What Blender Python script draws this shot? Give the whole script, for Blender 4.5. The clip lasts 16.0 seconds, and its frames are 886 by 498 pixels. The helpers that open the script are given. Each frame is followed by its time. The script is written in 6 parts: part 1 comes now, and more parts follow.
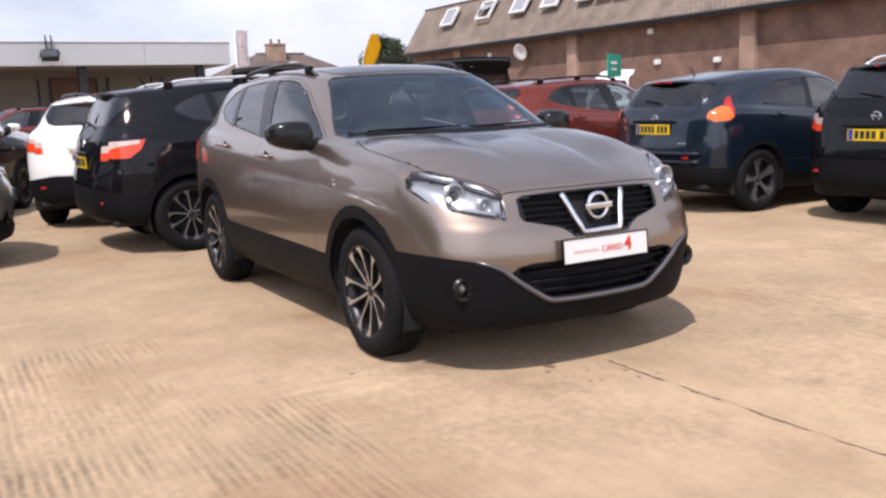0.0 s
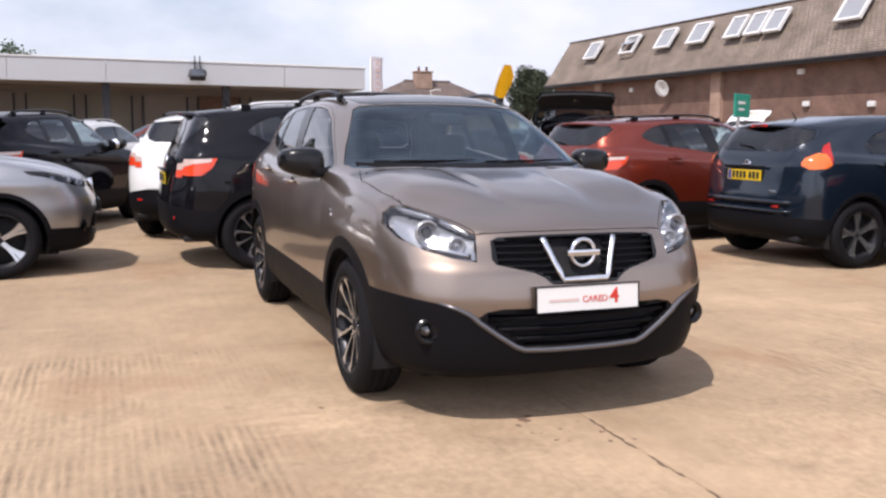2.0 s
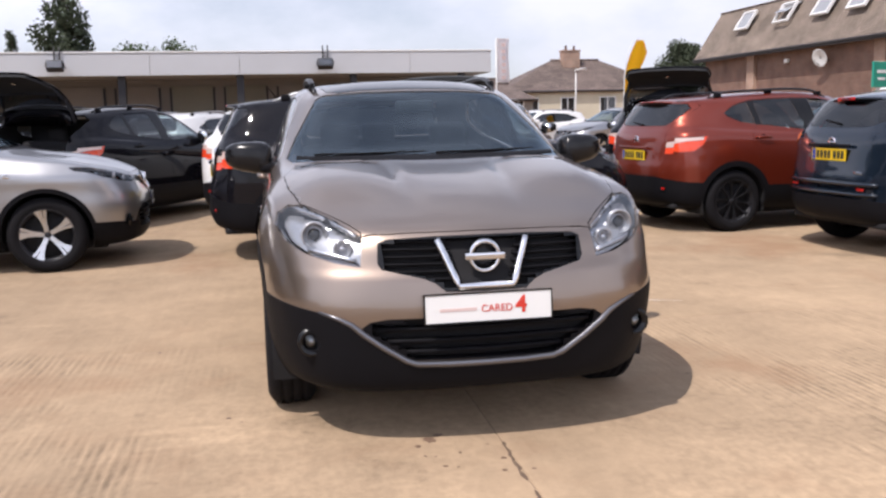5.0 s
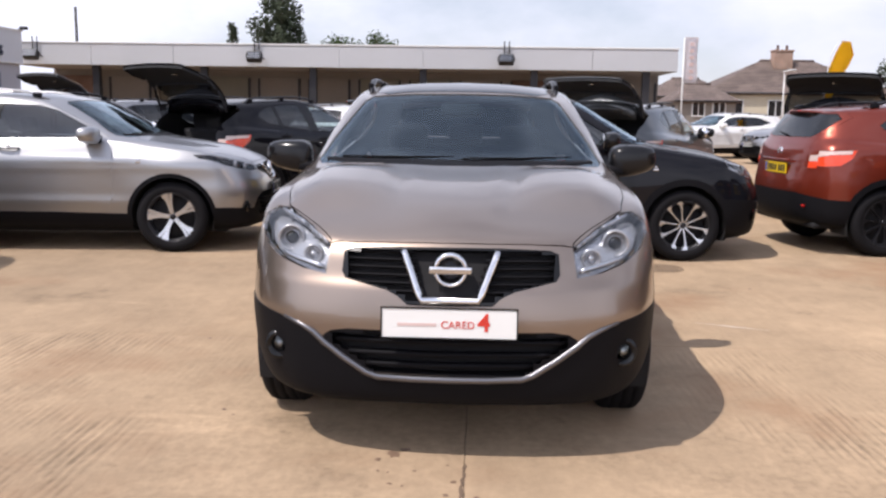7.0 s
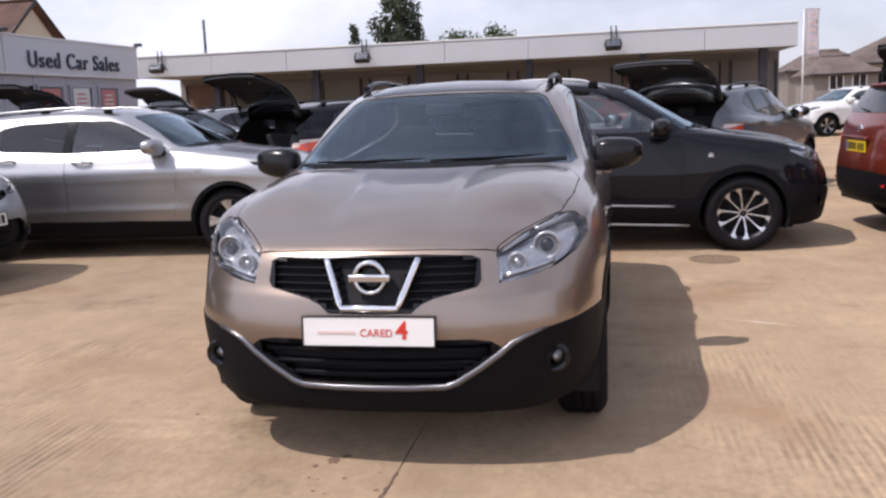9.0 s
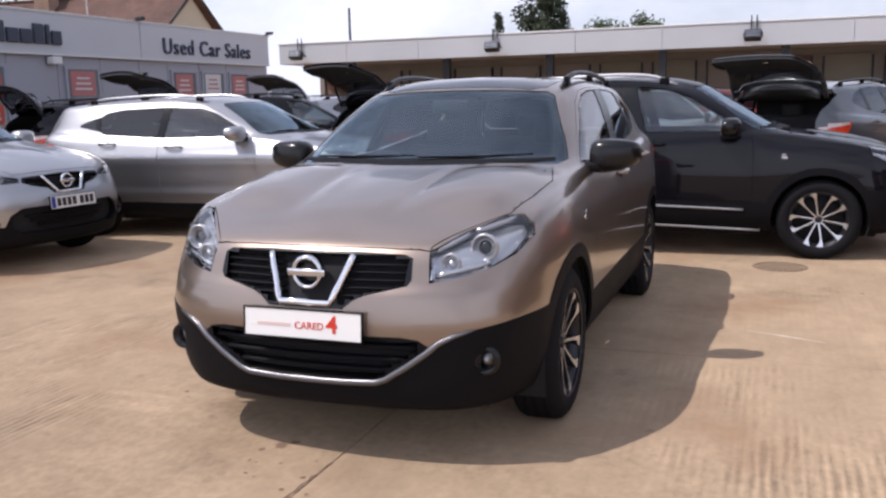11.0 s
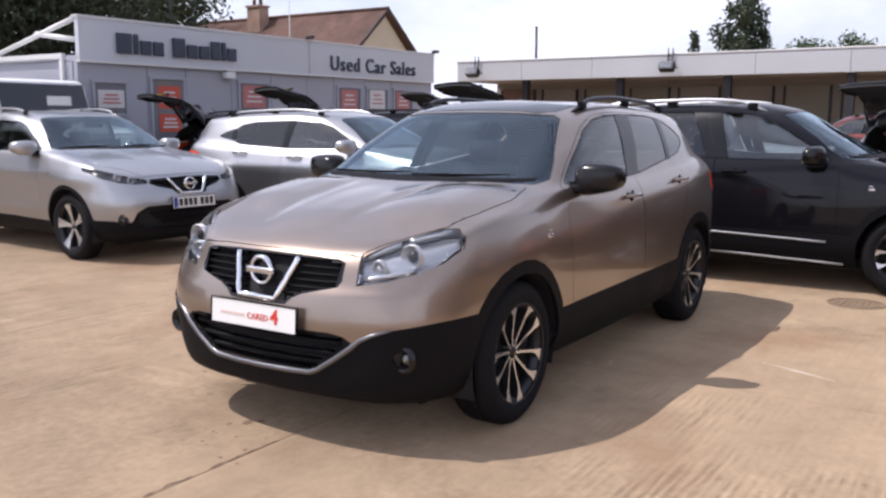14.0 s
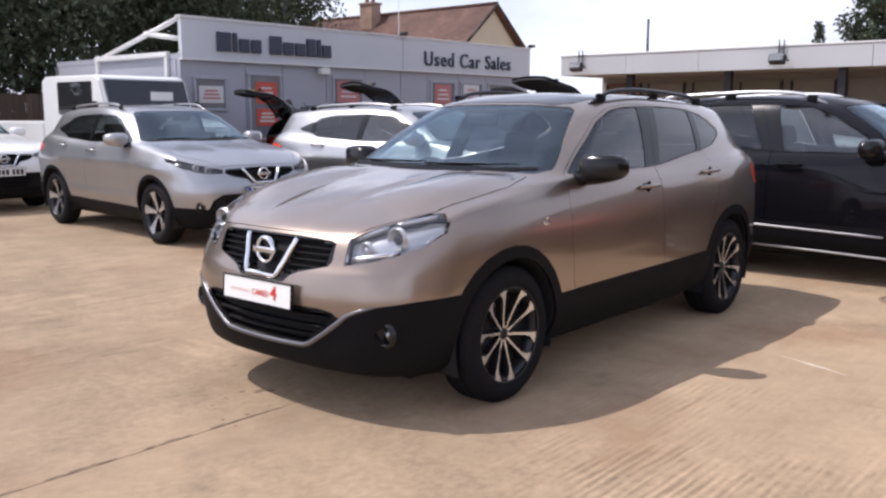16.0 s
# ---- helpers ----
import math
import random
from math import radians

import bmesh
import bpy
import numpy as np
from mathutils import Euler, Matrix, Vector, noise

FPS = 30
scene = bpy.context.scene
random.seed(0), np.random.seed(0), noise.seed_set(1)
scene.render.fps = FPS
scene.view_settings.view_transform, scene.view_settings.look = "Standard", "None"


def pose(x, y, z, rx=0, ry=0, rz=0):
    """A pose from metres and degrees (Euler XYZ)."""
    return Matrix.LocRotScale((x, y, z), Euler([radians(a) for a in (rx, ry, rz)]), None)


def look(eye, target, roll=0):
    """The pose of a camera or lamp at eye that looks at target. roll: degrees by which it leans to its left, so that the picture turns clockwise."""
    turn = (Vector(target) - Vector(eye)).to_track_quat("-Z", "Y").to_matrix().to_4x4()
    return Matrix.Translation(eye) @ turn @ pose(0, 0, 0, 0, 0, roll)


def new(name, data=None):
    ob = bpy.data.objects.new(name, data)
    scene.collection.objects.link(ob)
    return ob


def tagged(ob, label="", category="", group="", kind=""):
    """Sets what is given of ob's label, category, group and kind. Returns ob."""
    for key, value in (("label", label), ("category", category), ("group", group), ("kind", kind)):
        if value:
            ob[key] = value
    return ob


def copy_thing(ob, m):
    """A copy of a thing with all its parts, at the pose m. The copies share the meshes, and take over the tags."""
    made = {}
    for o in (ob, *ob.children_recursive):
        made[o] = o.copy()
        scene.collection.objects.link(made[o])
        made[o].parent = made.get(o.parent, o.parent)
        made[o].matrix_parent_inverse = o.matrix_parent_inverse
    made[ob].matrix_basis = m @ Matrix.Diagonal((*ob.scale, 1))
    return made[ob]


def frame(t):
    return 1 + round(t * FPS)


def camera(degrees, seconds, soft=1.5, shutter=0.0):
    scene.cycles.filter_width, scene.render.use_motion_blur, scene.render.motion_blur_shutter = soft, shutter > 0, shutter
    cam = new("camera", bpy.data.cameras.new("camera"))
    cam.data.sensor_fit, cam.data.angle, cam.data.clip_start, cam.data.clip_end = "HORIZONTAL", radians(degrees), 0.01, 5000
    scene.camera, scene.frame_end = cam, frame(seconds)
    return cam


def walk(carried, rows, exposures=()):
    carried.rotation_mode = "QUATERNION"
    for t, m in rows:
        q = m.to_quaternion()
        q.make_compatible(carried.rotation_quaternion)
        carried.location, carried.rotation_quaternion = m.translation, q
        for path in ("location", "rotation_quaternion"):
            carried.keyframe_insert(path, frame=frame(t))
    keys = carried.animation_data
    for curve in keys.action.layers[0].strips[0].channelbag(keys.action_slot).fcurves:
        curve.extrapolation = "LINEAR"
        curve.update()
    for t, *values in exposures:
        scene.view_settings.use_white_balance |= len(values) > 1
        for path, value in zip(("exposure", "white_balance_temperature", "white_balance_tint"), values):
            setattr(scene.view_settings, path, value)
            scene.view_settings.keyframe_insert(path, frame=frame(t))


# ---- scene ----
cam = camera(53.2, 16.0, soft=2.5)
METRES, EYE, TILT, LEAN, TURN = 6.384, 1.29, 0.0, 0.0, -30.2
ROWS = [
    (0.0, 0.0, 0.0, 0.0, -0.34, -9.33, 2.07),
    (0.5, 0.026, 0.014, -0.0009, 2.72, -8.32, 0.93),
    (1.0, 0.0567, 0.0193, 0.0025, 4.31, -8.02, 1.36),
    (1.5, 0.0938, 0.0216, 0.0043, 7.99, -7.79, -0.62),
    (2.0, 0.1184, 0.0352, 0.0013, 9.24, -7.3, -0.51),
    (2.5, 0.1453, 0.0516, 0.0032, 10.39, -7.93, -1.53),
    (3.0, 0.1818, 0.0591, 0.0049, 13.89, -7.75, 0.53),
    (3.5, 0.2155, 0.0708, 0.007, 16.81, -8.19, 0.41),
    (4.0, 0.2373, 0.0934, 0.0041, 17.83, -7.94, 0.43),
    (6.5, 0.3575, 0.1946, 0.0121, 28.01, -9.07, -0.01),
    (7.0, 0.3925, 0.2151, 0.0133, 32.45, -8.66, -0.79),
    (7.5, 0.4152, 0.2325, 0.0144, 33.45, -8.82, 0.89),
    (8.0, 0.4365, 0.262, 0.0124, 37.51, -8.84, 0.33),
    (8.5, 0.4642, 0.279, 0.0162, 39.28, -8.95, 1.46),
    (11.0, 0.5838, 0.3855, 0.0236, 50.5, -9.59, 1.28),
    (11.5, 0.5964, 0.4053, 0.0208, 53.35, -8.72, 0.66),
    (12.0, 0.6176, 0.4285, 0.022, 55.35, -8.61, 0.13),
    (12.5, 0.648, 0.4482, 0.0232, 57.26, -8.35, 1.6),
    (13.0, 0.6838, 0.4623, 0.0272, 60.6, -9.17, -0.02),
    (13.5, 0.6971, 0.4819, 0.0239, 62.0, -8.58, 1.36),
    (14.0, 0.7185, 0.4984, 0.0257, 63.31, -8.4, -0.12),
    (14.5, 0.7349, 0.5159, 0.0245, 65.59, -8.55, -0.13),
    (15.0, 0.7602, 0.532, 0.0248, 68.8, -9.38, 0.29),
    (15.5, 0.7744, 0.5472, 0.0229, 70.1, -9.19, 1.68),
    (16.0, 0.7873, 0.5684, 0.0229, 70.83, -8.72, -0.03),
]
walk(cam, [(t, pose(-2.75, -3.20, EYE, TILT, LEAN, TURN) @ pose(METRES * x, METRES * y, METRES * z, 90 + pitch, roll, yaw)) for t, x, y, z, yaw, pitch, roll in ROWS], exposures=[(0.0, 0.10, 6390, 16.5), (4.0, 0.03, 6390, 16.5), (7.0, 0.07, 6420, 16), (8.5, -0.05, 6360, 18), (12.0, 0.03, 6250, 18), (16.0, 0.15, 6250, 17)])
# ---------------------------------------------------------------- world, sun
world = bpy.data.worlds.new("sky_world")
scene.world = world
world.use_nodes = True
SUN_DIR = Vector((-0.53, -0.42, 1.0)).normalized()
SUN_EL = math.asin(SUN_DIR.z)
SUN_AZ = math.atan2(SUN_DIR.x, SUN_DIR.y)
wn, wl = world.node_tree.nodes, world.node_tree.links
wn.clear()
w_out = wn.new("ShaderNodeOutputWorld")
w_bg = wn.new("ShaderNodeBackground")
w_sky = wn.new("ShaderNodeTexSky")
w_sky.sky_type = "NISHITA"
w_sky.sun_disc = False
w_sky.sun_elevation = SUN_EL
w_sky.sun_rotation = SUN_AZ
w_sky.air_density, w_sky.dust_density, w_sky.ozone_density = 1.0, 1.0, 1.5
# thin broken cloud over the blue
w_co = wn.new("ShaderNodeTexCoord")
w_map = wn.new("ShaderNodeMapping")
w_map.inputs["Scale"].default_value = (1.0, 1.0, 2.0)
w_noise = wn.new("ShaderNodeTexNoise")
w_noise.inputs["Scale"].default_value = 2.3
w_noise.inputs["Detail"].default_value = 7
w_noise.inputs["Roughness"].default_value = 0.55
w_ramp = wn.new("ShaderNodeValToRGB")
w_ramp.color_ramp.elements[0].position, w_ramp.color_ramp.elements[0].color = 0.36, (0.42, 0.42, 0.42, 1)
w_ramp.color_ramp.elements[1].position, w_ramp.color_ramp.elements[1].color = 0.58, (1, 1, 1, 1)
w_mix = wn.new("ShaderNodeMix")
w_mix.data_type = "RGBA"
# cloud is brighter towards the sun
w_dot = wn.new("ShaderNodeVectorMath")
w_dot.operation = "DOT_PRODUCT"
w_dot.inputs[1].default_value = SUN_DIR
w_gain = wn.new("ShaderNodeMath")
w_gain.operation = "MULTIPLY_ADD"
w_gain.inputs[1].default_value, w_gain.inputs[2].default_value = 0.42, 1.19
w_cloud = wn.new("ShaderNodeVectorMath")
w_cloud.operation = "SCALE"
w_cloud.inputs[0].default_value = (8.9, 9.25, 10.3)
wl.new(w_co.outputs["Generated"], w_dot.inputs[0])
wl.new(w_dot.outputs["Value"], w_gain.inputs[0])
wl.new(w_gain.outputs[0], w_cloud.inputs["Scale"])
wl.new(w_cloud.outputs[0], w_mix.inputs["B"])
wl.new(w_co.outputs["Generated"], w_map.inputs["Vector"])
wl.new(w_map.outputs["Vector"], w_noise.inputs["Vector"])
wl.new(w_noise.outputs["Fac"], w_ramp.inputs["Fac"])
w_sep = wn.new("ShaderNodeSeparateXYZ")
w_high = wn.new("ShaderNodeMapRange")
w_high.interpolation_type = "SMOOTHSTEP"
w_high.inputs["From Min"].default_value, w_high.inputs["From Max"].default_value = 0.10, 0.65
w_high.inputs["To Min"].default_value, w_high.inputs["To Max"].default_value = 1.0, 0.55
w_fac = wn.new("ShaderNodeMath")
w_fac.operation = "MULTIPLY"
wl.new(w_co.outputs["Generated"], w_sep.inputs[0])
wl.new(w_sep.outputs["Z"], w_high.inputs["Value"])
wl.new(w_ramp.outputs["Color"], w_fac.inputs[0])
wl.new(w_high.outputs[0], w_fac.inputs[1])
wl.new(w_fac.outputs[0], w_mix.inputs["Factor"])
wl.new(w_sky.outputs["Color"], w_mix.inputs["A"])
wl.new(w_mix.outputs["Result"], w_bg.inputs["Color"])
wl.new(w_bg.outputs["Background"], w_out.inputs["Surface"])
w_bg.inputs["Strength"].default_value = 0.10
sun = new("sun", bpy.data.lights.new("sun", "SUN"))
sun.data.energy, sun.data.angle, sun.data.color = 3.9, radians(0.6), (1.0, 0.95, 0.87)
sun.matrix_world = look(SUN_DIR * 60, (0, 0, 0))

# ---------------------------------------------------------------- materials


def material(name, color, rough=0.6, metal=0.0, vary=0.12, scale=4.0, grain=0.0, grain_scale=150.0, coat=0.0, bump=0.0, spec=0.5, rand=0.0):
    """A surface of one base colour with stains at one scale, fine grain at another, and relief."""
    m = bpy.data.materials.new(name)
    m.use_nodes = True
    nt = m.node_tree
    b = nt.nodes["Principled BSDF"]
    b.inputs["Roughness"].default_value = rough
    b.inputs["Metallic"].default_value = metal
    b.inputs["Specular IOR Level"].default_value = spec
    if coat:
        b.inputs["Coat Weight"].default_value = coat
        b.inputs["Coat Roughness"].default_value = 0.04
    co = nt.nodes.new("ShaderNodeTexCoord")
    big = nt.nodes.new("ShaderNodeTexNoise")
    big.inputs["Scale"].default_value, big.inputs["Detail"].default_value = scale, 5
    fine = nt.nodes.new("ShaderNodeTexNoise")
    fine.inputs["Scale"].default_value, fine.inputs["Detail"].default_value = grain_scale, 3
    for n in (big, fine):
        nt.links.new(co.outputs["Object"], n.inputs["Vector"])
    add = nt.nodes.new("ShaderNodeMath")
    add.operation = "MULTIPLY_ADD"
    add.inputs[1].default_value, add.inputs[2].default_value = vary * 2, 1.0 - vary
    nt.links.new(big.outputs["Fac"], add.inputs[0])
    add2 = nt.nodes.new("ShaderNodeMath")
    add2.operation = "MULTIPLY_ADD"
    add2.inputs[1].default_value = grain * 2
    sub = nt.nodes.new("ShaderNodeMath")
    sub.operation = "SUBTRACT"
    sub.inputs[1].default_value = grain
    nt.links.new(add.outputs[0], sub.inputs[0])
    nt.links.new(fine.outputs["Fac"], add2.inputs[0])
    nt.links.new(sub.outputs[0], add2.inputs[2])
    last = add2
    if rand:
        oi = nt.nodes.new("ShaderNodeObjectInfo")
        r1 = nt.nodes.new("ShaderNodeMath")
        r1.operation = "MULTIPLY_ADD"
        r1.inputs[1].default_value, r1.inputs[2].default_value = rand * 2, 1.0 - rand
        nt.links.new(oi.outputs["Random"], r1.inputs[0])
        r2 = nt.nodes.new("ShaderNodeMath")
        r2.operation = "MULTIPLY"
        nt.links.new(last.outputs[0], r2.inputs[0])
        nt.links.new(r1.outputs[0], r2.inputs[1])
        last = r2
    hue = nt.nodes.new("ShaderNodeHueSaturation")
    hue.inputs["Color"].default_value = (*color, 1)
    nt.links.new(last.outputs[0], hue.inputs["Value"])
    nt.links.new(hue.outputs["Color"], b.inputs["Base Color"])
    rr = nt.nodes.new("ShaderNodeMath")
    rr.operation = "MULTIPLY_ADD"
    rr.inputs[1].default_value, rr.inputs[2].default_value = rough * 0.3, rough * 0.85
    nt.links.new(big.outputs["Fac"], rr.inputs[0])
    nt.links.new(rr.outputs[0], b.inputs["Roughness"])
    if bump:
        bu = nt.nodes.new("ShaderNodeBump")
        bu.inputs["Strength"].default_value, bu.inputs["Distance"].default_value = min(bump, 1.0), 0.004
        nt.links.new(fine.outputs["Fac"], bu.inputs["Height"])
        nt.links.new(bu.outputs["Normal"], b.inputs["Normal"])
    return m


def car_paint(name, color, metal=0.6, rough=0.38, spec=0.5, coat=0.8, grain=0.0):
    return material(name, color, rough, metal, vary=0.04, scale=3.0, grain=grain, grain_scale=700.0, coat=coat, spec=spec)


def glass(name, tint, body=(0.01, 0.012, 0.014), dark=0.0, rough=0.02, ior=1.8, sheen=(1, 1, 1)):
    """Car glass: lets tinted light through and mirrors by its angle; dark adds a film that stops light."""
    m = bpy.data.materials.new(name)
    m.use_nodes = True
    nt = m.node_tree
    nt.nodes.clear()
    out = nt.nodes.new("ShaderNodeOutputMaterial")
    tr = nt.nodes.new("ShaderNodeBsdfTransparent")
    tr.inputs["Color"].default_value = (*tint, 1)
    df = nt.nodes.new("ShaderNodeBsdfDiffuse")
    df.inputs["Color"].default_value = (*body, 1)
    a = nt.nodes.new("ShaderNodeMixShader")
    a.inputs["Fac"].default_value = dark
    gl = nt.nodes.new("ShaderNodeBsdfGlossy")
    gl.inputs["Roughness"].default_value = rough
    gl.inputs["Color"].default_value = (*sheen, 1)
    f0 = ((ior - 1) / (ior + 1)) ** 2
    lw = nt.nodes.new("ShaderNodeLayerWeight")
    lw.inputs["Blend"].default_value = 0.5
    p5 = nt.nodes.new("ShaderNodeMath")
    p5.operation = "POWER"
    p5.inputs[1].default_value = 4.5
    fr = nt.nodes.new("ShaderNodeMath")
    fr.operation = "MULTIPLY_ADD"
    fr.inputs[1].default_value, fr.inputs[2].default_value = 1 - f0, f0
    nt.links.new(lw.outputs["Facing"], p5.inputs[0])
    nt.links.new(p5.outputs[0], fr.inputs[0])
    b = nt.nodes.new("ShaderNodeMixShader")
    nt.links.new(tr.outputs[0], a.inputs[1])
    nt.links.new(df.outputs[0], a.inputs[2])
    nt.links.new(fr.outputs[0], b.inputs["Fac"])
    nt.links.new(a.outputs[0], b.inputs[1])
    nt.links.new(gl.outputs[0], b.inputs[2])
    nt.links.new(b.outputs[0], out.inputs["Surface"])
    return m


M_BRONZE = car_paint("bronze_paint", (0.312, 0.246, 0.200), 0.92, 0.35, coat=1.0, grain=0.06)
M_BRONZE.node_tree.nodes["Principled BSDF"].inputs["Coat IOR"].default_value = 1.62
M_BRONZE.node_tree.nodes["Principled BSDF"].inputs["Coat Roughness"].default_value = 0.07
M_BLACKP = car_paint("black_paint", (0.0065, 0.0062, 0.0085), 0.0, 0.10, 0.0, 0.62)
M_NAVY = car_paint("navy_paint", (0.008, 0.015, 0.027), 0.3, 0.2, 0.3, 1.0)
M_RED = car_paint("copper_red_paint", (0.215, 0.030, 0.013), 0.6, 0.30)
M_SILVER = car_paint("silver_paint", (0.42, 0.42, 0.43), 0.95, 0.37)
M_WHITE = car_paint("white_paint", (0.80, 0.80, 0.79), 0.0, 0.3)
M_GREY = car_paint("grey_paint", (0.10, 0.105, 0.11), 0.5, 0.3)
M_PLASTIC = material("black_plastic", (0.0085, 0.0082, 0.0098), 0.55, spec=0.09, vary=0.15, grain=0.1, grain_scale=600, bump=0.15)
M_GLOSSBLACK = material("gloss_black", (0.007, 0.007, 0.008), 0.22, vary=0.05, spec=0.4)
M_DARK = material("dark_cavity", (0.012, 0.0115, 0.013), 0.9, vary=0.2)
M_TRIM = material("interior_trim", (0.020, 0.021, 0.024), 0.8, vary=0.2, grain=0.05, grain_scale=60)
M_CLOTH = material("seat_cloth", (0.022, 0.022, 0.025), 0.95, vary=0.2, grain=0.06, grain_scale=60)
M_RUBBER = material("tyre_rubber", (0.011, 0.0105, 0.012), 0.8, spec=0.15, vary=0.25, scale=9, grain=0.2, grain_scale=300, bump=0.3)
M_ALLOY = material("machined_alloy", (0.68, 0.69, 0.71), 0.26, 0.9, vary=0.06, grain=0.06, grain_scale=400)
M_ALLOYD = material("dark_alloy", (0.03, 0.03, 0.034), 0.35, 0.5, vary=0.1)
M_CHROME = material("chrome", (0.82, 0.83, 0.85), 0.10, 1.0, vary=0.03)
M_SATIN = material("satin_silver", (0.46, 0.46, 0.47), 0.32, 0.8, vary=0.05)
M_GLASS = glass("clear_glass", (0.62, 0.70, 0.70), ior=2.05)
M_SCREEN = glass("windscreen_glass", (0.60, 0.70, 0.72), ior=1.95, sheen=(0.74, 0.88, 0.98))
M_TINT = glass("privacy_glass", (0.20, 0.21, 0.225), dark=0.3, ior=1.75)
M_ROOFGLASS = glass("roof_glass", (0.02, 0.02, 0.022), (0.008, 0.008, 0.01), 0.85, 0.03)
M_LENS = glass("lamp_lens", (0.93, 0.95, 0.97), rough=0.03, ior=1.75)
M_CHIN = material("chin_silver", (0.20, 0.20, 0.215), 0.3, 0.85, vary=0.05)
M_REFLECT = material("lamp_reflector", (0.55, 0.55, 0.57), 0.20, 0.85, vary=0.12, scale=25)
M_LAMPBOX = material("lamp_box", (0.46, 0.46, 0.475), 0.26, 0.6, vary=0.25, scale=40)
M_RAIL = material("bright_rail", (0.72, 0.72, 0.73), 0.35, 0.4, vary=0.05)
M_MAROON = car_paint("maroon_paint", (0.14, 0.02, 0.015), 0.4, 0.34)
M_REDLENS = material("red_lens", (0.45, 0.012, 0.008), 0.12, vary=0.1, scale=30, coat=0.6)
M_ORANGE = material("orange_lens", (0.78, 0.065, 0.018), 0.12, vary=0.1, scale=30, coat=0.6)
M_AMBER = material("amber_lens", (0.86, 0.17, 0.030), 0.12, vary=0.25, scale=24, coat=0.6)
M_PALELENS = material("pale_lens", (0.74, 0.56, 0.50), 0.15, 0.2, vary=0.15, scale=30, coat=0.6)
M_YPLATE = material("yellow_plate", (0.78, 0.52, 0.01), 0.35, vary=0.04)
M_WPLATE = material("white_plate", (0.78, 0.78, 0.76), 0.35, vary=0.04)
M_INK = material("black_ink", (0.02, 0.02, 0.02), 0.5, vary=0.05)
M_REDINK = material("red_ink", (0.62, 0.04, 0.02), 0.5, vary=0.05)
M_PALEINK = material("pale_pink_ink", (0.66, 0.50, 0.47), 0.5, vary=0.05)
M_BLUEINK = material("blue_ink", (0.02, 0.05, 0.3), 0.5, vary=0.05)

# ---------------------------------------------------------------- mesh helpers


def part(name, bm, mat, parent=None, label="", smooth=True):
    """Links a bmesh as one mesh object under a thing or a part."""
    me = bpy.data.meshes.new(name)
    bm.normal_update()
    for f in bm.faces:
        f.smooth = smooth
    bm.to_mesh(me)
    bm.free()
    for m in (mat if isinstance(mat, (list, tuple)) else [mat]):
        me.materials.append(m)
    ob = new(name, me)
    if parent:
        ob.parent = parent
    if label:
        ob["label"] = label
    return ob


def thing(name, label, category, group="", kind="", m=None):
    e = new(name)
    e.empty_display_size = 0.2
    if m is not None:
        e.matrix_basis = m
    return tagged(e, label, category, group, kind)


def box(bm, cx, cy, cz, sx, sy, sz, bevel=0.0, m=None, segs=2, mi=0):
    r = bmesh.ops.create_cube(bm, size=1.0, matrix=(m or Matrix()) @ Matrix.Translation((cx, cy, cz)) @ Matrix.Diagonal((sx, sy, sz, 1)))
    fs = {f for v in r["verts"] for f in v.link_faces}
    for f in fs:
        f.material_index = mi
    if bevel:
        es = {e for v in r["verts"] for e in v.link_edges}
        bmesh.ops.bevel(bm, geom=list(es), offset=bevel, segments=segs, profile=0.5, affect="EDGES")
    return r


def solid(name, dims, mat, parent=None, label="", bevel=0.0, segs=2):
    bm = bmesh.new()
    for d in (dims if isinstance(dims[0], (list, tuple)) else [dims]):
        box(bm, *d, bevel=bevel, segs=segs)
    return part(name, bm, mat, parent, label, smooth=False)


def tube(bm, pts, rad, n=8, closed=False, flat=1.0):
    """A round bar along points; rad a number or one for each point."""
    pts = [Vector(p) for p in pts]
    k = len(pts)
    rings = []
    up = Vector((0, 0, 1))
    for i, p in enumerate(pts):
        a = pts[i - 1] if (i > 0 or closed) else pts[i]
        b = pts[(i + 1) % k] if (i < k - 1 or closed) else pts[i]
        d = (b - a).normalized()
        s = d.cross(up)
        s = s.normalized() if s.length > 1e-4 else Vector((1, 0, 0))
        u = s.cross(d).normalized()
        r = rad[i] if isinstance(rad, (list, tuple)) else rad
        rings.append([bm.verts.new(p + s * (r * math.cos(2 * math.pi * j / n)) + u * (r * flat * math.sin(2 * math.pi * j / n))) for j in range(n)])
    for i in range(k if closed else k - 1):
        q, w = rings[i], rings[(i + 1) % k]
        for j in range(n):
            bm.faces.new((q[j], q[(j + 1) % n], w[(j + 1) % n], w[j]))
    if not closed:
        bm.faces.new(rings[0][::-1])
        bm.faces.new(rings[-1])


